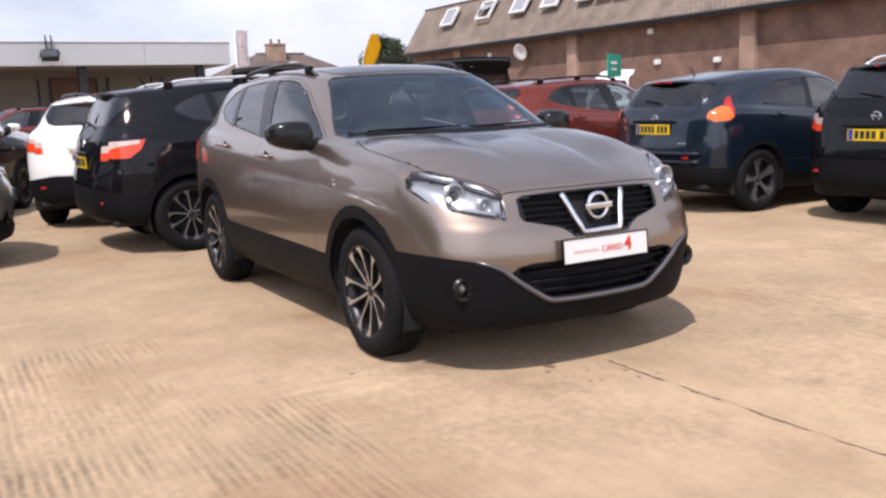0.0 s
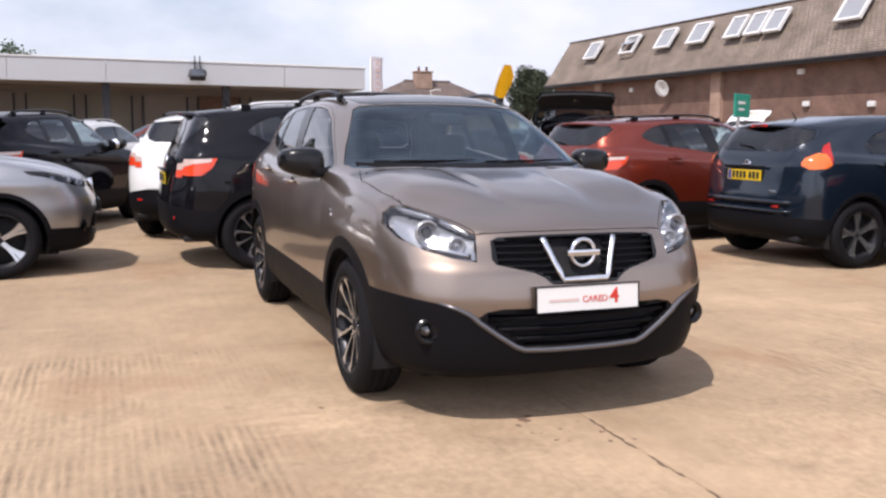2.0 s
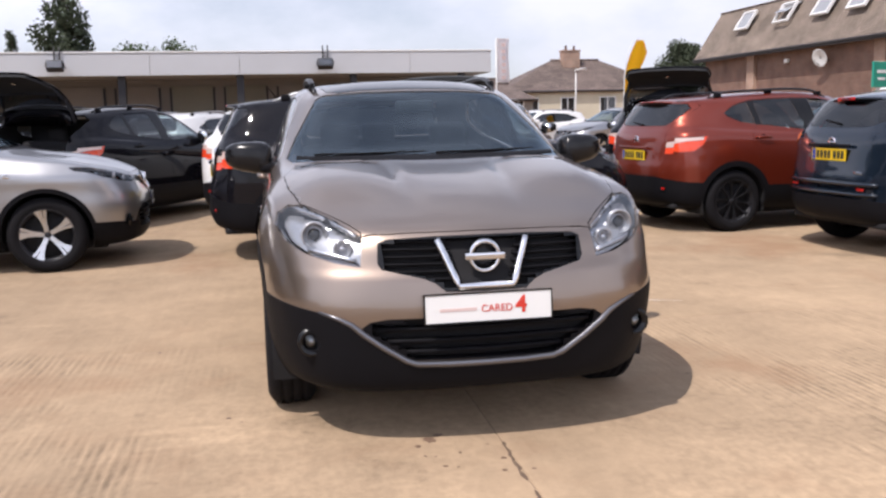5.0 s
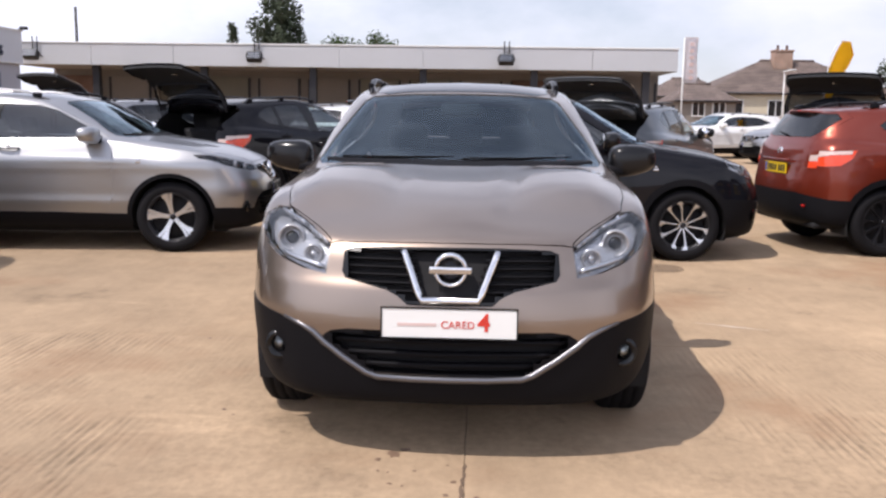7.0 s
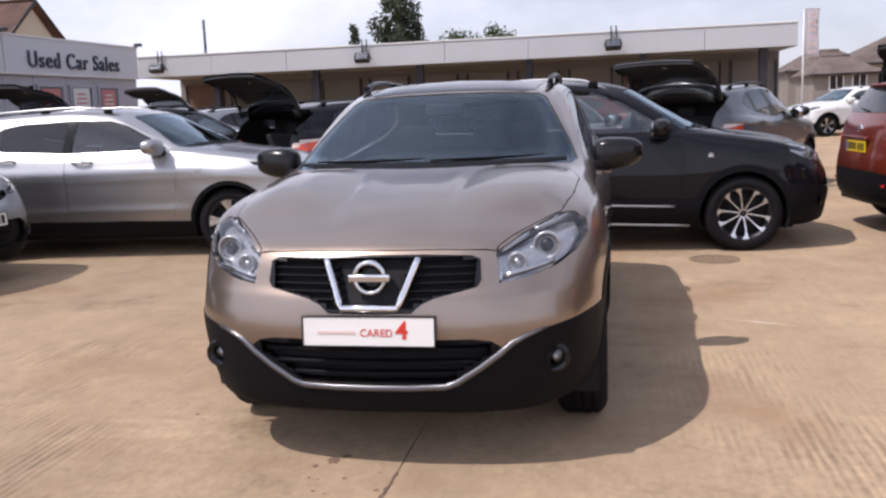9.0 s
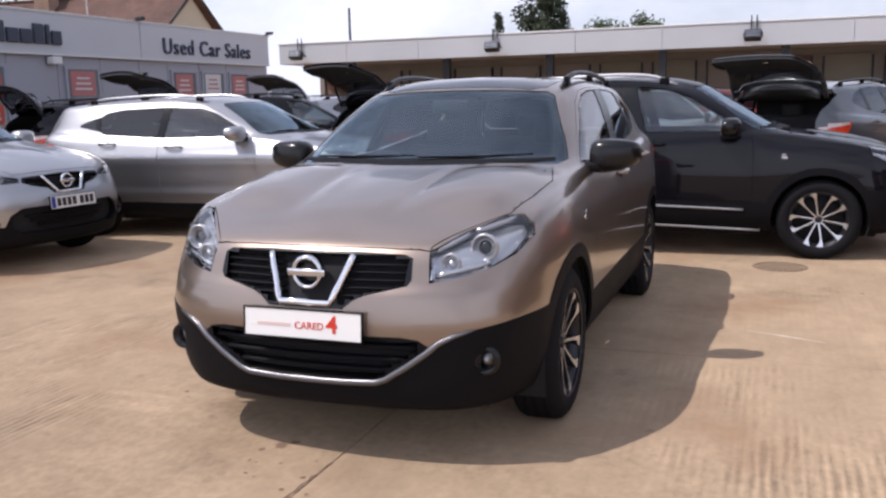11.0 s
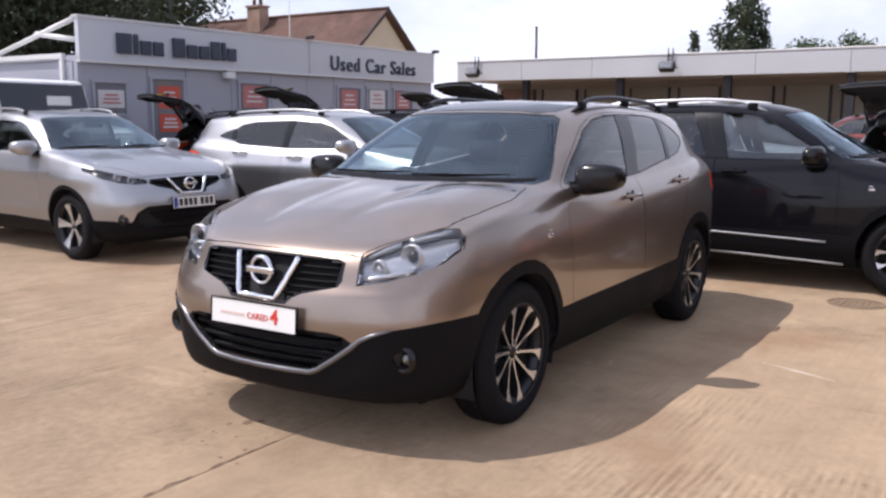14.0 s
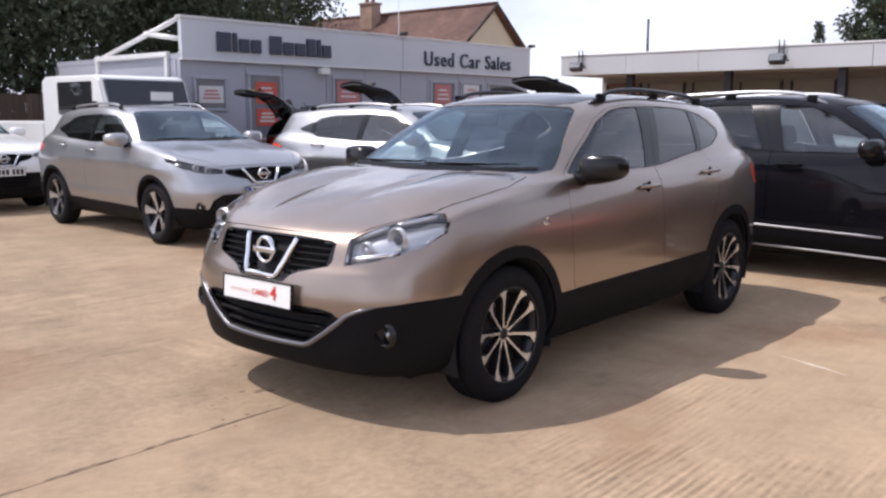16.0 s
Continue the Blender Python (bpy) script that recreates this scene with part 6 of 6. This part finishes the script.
def house(name, label, cx, cy, lx, ly, eave, ridge, wall, tile, hip=0.0, rot=0.0, chim=None, windows=()):
    """A house with its ridge along x; hip: how far the ridge ends stand in from the gables."""
    h = thing(name, label, "house", m=pose(cx, cy, 0, 0, 0, rot))
    solid("wall", (0, 0, eave / 2, lx, ly, eave), wall, h)
    bm = bmesh.new()
    o = .35
    e = [bm.verts.new(c) for c in ((-lx / 2 - o, -ly / 2 - o, eave), (lx / 2 + o, -ly / 2 - o, eave), (lx / 2 + o, ly / 2 + o, eave), (-lx / 2 - o, ly / 2 + o, eave))]
    r = [bm.verts.new((-lx / 2 - o + hip, 0, ridge)), bm.verts.new((lx / 2 + o - hip, 0, ridge))]
    for f in ((e[0], e[1], r[1], r[0]), (e[2], e[3], r[0], r[1])):
        bm.faces.new(f)
    if hip:
        bm.faces.new((e[1], e[2], r[1]))
        bm.faces.new((e[3], e[0], r[0]))
    bm.normal_update()
    bmesh.ops.solidify(bm, geom=bm.faces[:], thickness=.14)
    rf = part("roof", bm, tile, h, smooth=False)
    bm = bmesh.new()
    tube(bm, [(-lx / 2 - o + hip, 0, ridge + .02), (lx / 2 + o - hip, 0, ridge + .02)], .11, 8)
    part("ridge_tiles", bm, tile, rf)
    if not hip:
        for s in (-1, 1):
            bm = bmesh.new()
            x = s * lx / 2
            v = [bm.verts.new(c) for c in ((x, -ly / 2, eave - .05), (x, ly / 2, eave - .05), (x, 0, ridge - .18))]
            v2 = [bm.verts.new(c.co - Vector((s * .2, 0, 0))) for c in v]
            bm.faces.new(v), bm.faces.new(v2)
            for i in range(3):
                bm.faces.new((v[i], v[(i + 1) % 3], v2[(i + 1) % 3], v2[i]))
            bmesh.ops.recalc_face_normals(bm, faces=bm.faces[:])
            part("gable", bm, wall, h, smooth=False)
            for t in (-1, 1):
                bm = bmesh.new()
                tube(bm, [(x + s * (o + .02), t * (ly / 2 + o), eave - .02), (x + s * (o + .02), 0, ridge)], .07, 4)
                part("bargeboard", bm, M_DARKMETAL, h)
    bm = bmesh.new()
    tube(bm, [(-lx / 2 - o, -ly / 2 - o - .05, eave), (lx / 2 + o, -ly / 2 - o - .05, eave)], .06, 6)
    part("gutter", bm, M_DARKMETAL, h)
    if chim:
        x, y, z, w = chim
        c = solid("chimney", [(x, y, z - .75, w, w * .75, 1.5), (x, y, z, w + .14, w * .75 + .14, .12)], M_PALEBRICK, h, bevel=.01)
        for dx in (-w * .25, w * .25):
            bm = bmesh.new()
            lathe(bm, [(.12, 0), (.10, .35), (.13, .38), (.09, .4)], 12, "z", (x + dx, y, z + .05))
            part("chimney_pot", bm, M_REDTILE, c)
    for (x, z, w, hh) in windows:
        wd = solid("window", (x, -ly / 2 - .01, z, w, .08, hh), M_WINDOW, h)
        for a, b, c2, d in ((x, z - hh / 2, w + .1, .08), (x, z + hh / 2, w + .1, .08), (x - w / 2, z, .08, hh), (x + w / 2, z, .08, hh), (x, z, .06, hh)):
            solid("window_frame", (a, -ly / 2 - .04, b, c2, .08, d), M_WHITEPVC, wd)
    return h


house("gabled_house", "house with a red-brown tiled roof, cream gable and stubby chimney", -34.6, 36.8, 15.5, 4.7, 5.1, 7.3, M_RENDER, M_REDTILE, chim=(-.85, -.8, 7.9, 1.0), windows=[(-3, 2.2, 1.2, 1.1), (2, 2.2, 1.2, 1.1)])
house("hipped_house", "cream bungalow with a brown hipped roof and brick chimney", 26.05, 74.0, 15.0, 8.0, 3.4, 6.2, M_RENDER, M_SLATE, hip=5.6, chim=(-.65, -.6, 7.0, 1.5), windows=[(-5.4, 2.2, 1.6, 1.3), (-2.0, 2.2, 1.2, 1.3), (1.6, 2.2, 1.4, 1.3)])
house("hipped_house", "tan bungalow with a dark hipped roof", 19.0, 80.0, 7.0, 7.0, 3.2, 4.9, M_TANWALL, M_SLATE, hip=2.6, windows=[(-.2, 2.0, 1.2, 1.2)])
house("small_house", "small tan house with white windows beyond the cars", 16.8, 66.0, 4.2, 6.0, 2.6, 3.9, M_TANWALL, M_SLATE, hip=1.5, windows=[(-.6, 2.0, .9, 1.0), (.9, 2.0, .9, 1.0)])

# ---------------------------------------------------------------- trees


def tree(name, label, x, y, height, spread, base, leaf, seed, count=2600, size=0.34, cone=False):
    rg = random.Random(seed)
    t = thing(name, label, "tree", m=pose(x, y, 0))
    bm = bmesh.new()
    pts = [(0, 0, 0), (.1, .05, base * .6), (-.05, .1, base * 1.2), (.1, 0, height * .7), (.05, .05, height * .95)]
    r0 = height * .028 + .06
    tube(bm, pts, [r0, r0 * .8, r0 * .62, r0 * .3, r0 * .08], 10)
    lobes = []
    n = 16 if not cone else 26
    for i in range(n):
        f = (i + .5) / n
        z = base + (height - base) * (f ** .9)
        reach = spread * (1 - .92 * f if cone else math.sin(math.pi * (.18 + .74 * f))) * rg.uniform(.6, 1.0)
        a = i * 2.4 + rg.uniform(-.5, .5)
        e = Vector((math.cos(a) * reach * .7, math.sin(a) * reach * .7, z + (.1 if cone else .12) * height * rg.uniform(0, 1) * (0 if cone else 1)))
        s = Vector((.05, .05, max(base * .8, z - reach * .5)))
        tube(bm, [s, s.lerp(e, .5) + Vector((0, 0, .1)), e], [r0 * .32, r0 * .2, r0 * .06], 6)
        lobes.append((e, max(reach * .62, .35 if cone else .6)))
    lobes.append((Vector((0, 0, height * .93)), spread * (.12 if cone else .4)))
    part("trunk", bm, M_BARK, t)
    bm = bmesh.new()
    tot = sum(q * q for _, q in lobes)
    for c, q in lobes:
        for _ in range(int(count * q * q / tot)):
            d = Vector((rg.gauss(0, 1), rg.gauss(0, 1), rg.gauss(0, .8))).normalized() * (q * rg.uniform(.35, 1.08))
            p = c + d
            m = Matrix.Translation(p) @ Euler((rg.uniform(-1.3, 1.3), rg.uniform(-1.3, 1.3), rg.uniform(0, 6.3))).to_matrix().to_4x4()
            w = size * rg.uniform(.5, 1.15)
            vs = [bm.verts.new(m @ Vector(v)) for v in ((-w * .5, 0, 0), (-.1 * w, w * .32, w * .08), (w * .5, 0, -.05 * w), (-.05 * w, -w * .3, w * .1))]
            bm.faces.new(vs)
    part("crown", bm, leaf, t, smooth=False)
    return t


tree("conifer_tree", "tall dark green tree with a ragged crown beyond the fascia", -15.0, 65, 12.3, 3.7, 2.5, M_LEAFDARK, 1, 9000, .40, True)
tree("conifer_tree", "small pointed dark conifer beyond the fascia", -18.5, 64.5, 7.8, 1.0, 1.5, M_LEAFDARK, 2, 1800, .28, True)
tree("tree", "low bushy green tree top above the fascia", -7.4, 63, 6.5, 2.4, 2.2, M_LEAF, 3, 3000, .28)
tree("tree", "low bushy green tree top above the fascia", -10.0, 63, 6.3, 2.2, 2.2, M_LEAF, 13, 2600, .28)
tree("tree", "rounded dark green tree beside the tiled building", 34.6, 70, 6.9, 2.3, 2.4, M_LEAFDARK, 4, 15000, .26)
tree("tree", "large dark leafy tree behind the showroom", -24.0, 14.5, 9.5, 4.6, 2.4, M_LEAFDARK, 5, 25500, .22)
tree("tree", "large dark leafy tree behind the showroom", -27.0, 9.0, 10.5, 5.0, 2.2, M_LEAFDARK, 6, 25500, .22)
tree("tree", "large dark leafy tree behind parked cars", -24.0, 4.2, 9.5, 4.8, 1.6, M_LEAFDARK, 7, 25500, .22)
tree("tree", "large dark leafy tree behind the showroom", -33.0, 20.0, 10.5, 4.6, 2.4, M_LEAFDARK, 8, 20400, .23)
tree("tree", "green leafy tree at the yard's edge", -21.0, -1.5, 8.5, 4.4, 1.6, M_LEAFDARK, 9, 20400, .22)

tree("tree", "dense dark green hedge tree along the fence", -21.5, 9.0, 6.0, 3.6, .8, M_LEAFDARK, 21, 15300, .20)
tree("tree", "dense dark green hedge tree along the fence", -22.5, 1.5, 6.0, 3.8, .8, M_LEAFDARK, 22, 15300, .20)
tree("tree", "dark leafy tree beyond the house", -40.0, 31.0, 11.0, 4.6, 2.4, M_LEAFDARK, 23, 12000, .34)
# close-boarded fence under the trees
fence = thing("fence", "dark brown timber fence under the trees", "fence", kind="structure")
M_FENCE = material("dark_fence_timber", (0.07, 0.05, 0.038), 0.9, vary=0.2, scale=2, grain=0.2, grain_scale=60, rand=0.2)
me_b = None
for i in range(150):
    y = -9 + i * .16
    if me_b is None:
        bo = solid("board", (0, 0, .95, .022, .15, 1.9), M_FENCE, fence)
        me_b = bo.data
    else:
        bo = new("board", me_b)
        bo.parent = fence
    bo.matrix_basis = pose(-18.6 + .012 * (i % 2), y, 0)
for i in range(9):
    solid("post", (-18.7, -9 + i * 3, 1.0, .1, .1, 2.0), M_FENCE, fence)

# ---------------------------------------------------------------- poles, flags, signs


def pole(name, label, cat, x, y, h, r, mat):
    t = thing(name, label, cat, m=pose(x, y, 0))
    bm = bmesh.new()
    tube(bm, [(0, 0, 0), (0, 0, h * .5), (0, 0, h)], [r, r * .85, r * .7], 10)
    part("shaft", bm, mat, t)
    bm = bmesh.new()
    lathe(bm, [(r * 1.6, 0), (r * 1.6, .06), (r, .12)], 12, "z")
    part("foot", bm, mat, t)
    return t


pole("telegraph_pole", "dark wooden pole beyond the building", "pole", -21.2, 43.9, 6.7, .10, M_DARKMETAL)
p = pole("street_lamp", "slim pale street lamp before the bungalow", "lamp", 20.6, 58, 4.3, .06, M_STEEL)
bm = bmesh.new()
tube(bm, [(0, 0, 4.25), (-.1, 0, 4.5), (.35, 0, 4.62), (.75, 0, 4.6)], [.04, .04, .05, .07], 8)
part("lamp_head", bm, M_STEEL, p)
pole("aerial_mast", "tall dark mast rising behind the sales cabin", "mast", -27.9, 23.2, 10.5, .07, M_DARKMETAL)
pole("aerial_mast", "thin grey mast rising behind the house", "mast", -27.8, 30.4, 10.0, .03, M_STEEL)


def feather_flag(x, y, label):
    t = thing("feather_flag", label, "flag", m=pose(x, y, 0, 0, 0, 12))
    bm = bmesh.new()
    tube(bm, [(0, 0, 0), (0, 0, 1.6), (.03, 0, 2.6), (.14, 0, 3.4), (.36, 0, 3.82), (.62, 0, 3.92)], [.025, .022, .018, .014, .012, .01], 8)
    part("pole", bm, M_STEEL, t)
    bm = bmesh.new()
    rows = []
    for k in range(15):
        q = k / 14
        z = 1.75 + 2.12 * q
        lead = .02 + .70 * max(0, q - .25) ** 2 * 1.25
        wd = .16 + .56 * min(1, q / .62) if q < .80 else .72 - 1.9 * (q - .80)
        rows.append([bm.verts.new((lead + wd * j / 6, .05 * math.sin(3 * q + j * .9) * j / 6, z + .03 * j * (1 - q))) for j in range(7)])
    for a, b in zip(rows[:-1], rows[1:]):
        for j in range(6):
            bm.faces.new((a[j], a[j + 1], b[j + 1], b[j]))
    bmesh.ops.solidify(bm, geom=bm.faces[:], thickness=.004)
    part("cloth", bm, M_YELLOW, t)
    return t


feather_flag(11.25, 26.2, "yellow feather flag on a bent pole")
ban = thing("banner_flag", "white upright banner with red marks on a white pole", "flag", m=pose(6.80, 26.6, 0, 0, 0, 10))
bm = bmesh.new()
tube(bm, [(0, 0, 0), (0, 0, 3.95)], [.03, .025], 8)
part("pole", bm, M_STEEL, ban)
bm = bmesh.new()
rows = [[bm.verts.new((.03 + .44 * j / 5, .04 * math.sin(k * .6 + j * .8) * j / 5, 2.50 + 1.48 * k / 10)) for j in range(6)] for k in range(11)]
for a, b in zip(rows[:-1], rows[1:]):
    for j in range(5):
        bm.faces.new((a[j], a[j + 1], b[j + 1], b[j]))
bmesh.ops.solidify(bm, geom=bm.faces[:], thickness=.004)
part("cloth", bm, M_WHITECLOTH, ban)
for k in range(6):
    solid("banner_mark", (.26, -.034, 2.66 + .22 * k, .14, .012, .11), M_PALEINK, ban)
sgn = thing("green_sign", "green and white board on a post behind the cars", "sign", m=pose(10.95, 12.4, 0, 0, 0, 25))
solid("board", (.06, 0, 2.0, .72, .04, .50), M_GREEN, sgn, bevel=.01)
solid("board_mark", (0, -.024, 2.06, .32, .008, .06), M_WHITEPVC, sgn)
solid("board_mark", (0, -.024, 1.92, .26, .008, .05), M_WHITEPVC, sgn)
solid("post", (0, .04, .95, .06, .05, 1.9), M_STEEL, sgn)

# ---------------------------------------------------------------- white pickup cab
truck = thing("white_pickup", "white boxy pickup cab with a flat windscreen", "truck", "parked cars", m=pose(-10.95, 5.35, 0, 0, 0, 2))
bm = bmesh.new()
prism(bm, [(-.72, .55), (-.72, 1.98), (-.62, 2.04), (.95, 2.04), (1.08, 1.98), (1.30, 1.38), (2.15, 1.28), (2.28, 1.20), (2.32, .55)], -.80, .80, "y")
bmesh.ops.bevel(bm, geom=bm.edges[:], offset=.035, segments=2, affect="EDGES")
part("cab", bm, M_WHITE, truck, smooth=False)
bm = bmesh.new()
box(bm, -1.80, 0, .95, 2.1, 1.6, .7, .03)
part("load_bed", bm, M_WHITE, truck, smooth=False)
mw = pose(1.20, 0, 1.70, 0, -20, 0)
bm = bmesh.new()
box(bm, 0, 0, 0, .03, 1.48, .56, .01, m=mw)
ws = part("windscreen", bm, M_WINDOW, truck, smooth=False)
solid("paper", (1.235, .22, 1.66, .006, .42, .24), M_PAPER, ws).matrix_basis = Matrix()
for s in (-1, 1):
    solid("side_window", (.34, .80 * s, 1.68, 1.05, .03, .52), M_WINDOW, truck, bevel=.01)
    bm = bmesh.new()
    box(bm, 1.1, .95 * s, 1.5, .08, .16, .24, .02)
    part("door_mirror", bm, M_PLASTIC, truck)
    bm = bmesh.new()
    lathe(bm, [(.001, .0), (.09, .0), (.10, -.02), (.10, -.06)], 20, "x", (2.36, .6 * s, 1.0))
    part("headlamp", bm, M_REFLECT, truck)
    solid("wheel_arch", (1.60, .80 * s, .75, .9, .06, .3), M_PLASTIC, truck, bevel=.03)
solid("grille", (2.33, 0, .98, .03, .85, .32), M_PLASTIC, truck)
solid("bumper", (2.40, 0, .60, .14, 1.66, .18), M_DARKMETAL, truck, bevel=.02)
for x in (1.60, -2.0):
    for s in (1, -1):
        wheel(truck, x, .80 * s, 5, 0, 0, False, .38)

# ---------------------------------------------------------------- manhole, small things on the ground
mh = thing("manhole_cover", "round brown iron manhole cover set in the concrete", "cover", m=pose(1.80, 4.83, 0) @ Matrix.Scale(.85, 4))
bm = bmesh.new()
lathe(bm, [(.001, .006), (.21, .006), (.212, .001)], 36, "z")
cov = part("cover", bm, M_IRON, mh, smooth=False)
for i in range(-3, 4):
    bm = bmesh.new()
    h = math.sqrt(.19 ** 2 - (i * .052) ** 2)
    box(bm, i * .052, 0, .008, .018, 2 * h, .006)
    part("rib", bm, M_IRON, cov, smooth=False)
bm = bmesh.new()
lathe(bm, [(.225, .001), (.225, .007), (.255, .006), (.258, .001)], 36, "z", close=True)
part("ring", bm, M_IRON, mh)

# ---------------------------------------------------------------- concrete bays, each its own slab with a joint round it
PITCH_X, PITCH_Y, JX, JY = 4.6, 6.1, .08, 8.1
bm = bmesh.new()
box(bm, 0, 0, -.02, PITCH_X - .004, PITCH_Y - .004, .04, .003, segs=1)
slab_mesh = None
for ix in range(-9, 12):
    for iy in range(-4, 12):
        if slab_mesh is None:
            ob = part("slab", bm, M_CONC, ground, smooth=False)
            slab_mesh = ob.data
        else:
            ob = new("slab", slab_mesh)
            ob.parent = ground
        ob.matrix_basis = pose(JX + (ix + .5) * PITCH_X, JY + (iy + .5) * PITCH_Y, 0)

# ---------------------------------------------------------------- broken joint, oil spots and scrapes
M_CRACK = material("dirty_crack", (0.15, 0.10, 0.068), 0.95, vary=0.35, scale=14, grain=0.3, grain_scale=80)
M_OIL = material("oil_stain", (0.19, 0.12, 0.08), 0.7, vary=0.35, scale=12, grain=0.25, grain_scale=60)
M_CHALK = material("pale_scrape", (0.52, 0.42, 0.33), 0.9, vary=0.3, scale=10, grain=0.3, grain_scale=70)
rng = random.Random(17)


def blot(name, x, y, rx, ry, mat, turn=0.0, n=18, rag=.35, z=.0015):
    """A thin ragged patch on the ground."""
    bm = bmesh.new()
    m = pose(x, y, z, 0, 0, turn)
    out = []
    for k in range(n):
        a = 2 * math.pi * k / n
        q = rng.uniform(1 - rag, 1 + rag)
        out.append(bm.verts.new(m @ Vector((rx * q * math.cos(a), ry * q * math.sin(a), 0))))
    c = bm.verts.new(m @ Vector((0, 0, .0008)))
    for k in range(n):
        bm.faces.new((out[k], out[(k + 1) % n], c))
    part(name, bm, mat, ground, smooth=False)


y = -3.4
while y < -.30:
    n = rng.randint(8, 20)
    bm = bmesh.new()
    a, b = [], []
    for k in range(n + 1):
        yy = y + k * .032
        wd = rng.uniform(.002, .011) * (.15 if k in (0, n) else 1)
        cx = JX - .004 + rng.uniform(-.006, .006) + .012 * math.sin(yy * 2.3)
        a.append(bm.verts.new((cx - wd, yy, .0012)))
        b.append(bm.verts.new((cx + wd, yy, .0012)))
    for k in range(n):
        bm.faces.new((a[k], b[k], b[k + 1], a[k + 1]))
    part("joint_crack", bm, M_CRACK, ground, smooth=False)
    y += n * .032 + rng.uniform(.01, .14)
for x, y, r in ((-.21, .16, .035), (-.27, .10, .018), (-.17, .21, .016), (.04, -.10, .012), (-1.05, .65, .014), (-.99, .58, .010), (-1.51, 1.94, .016), (2.35, 3.9, .018)):
    blot("oil_spot", x, y, r, r * rng.uniform(.6, 1.4), M_OIL, rng.uniform(0, 180))
for k in range(9):
    blot("oil_spot", rng.uniform(-.35, .25), rng.uniform(-.30, .35), rng.uniform(.004, .010), rng.uniform(.004, .012), M_OIL, rng.uniform(0, 180), 9)
blot("pale_scrape", 1.82, 2.55, .17, .016, M_CHALK, -22, 22, .45)
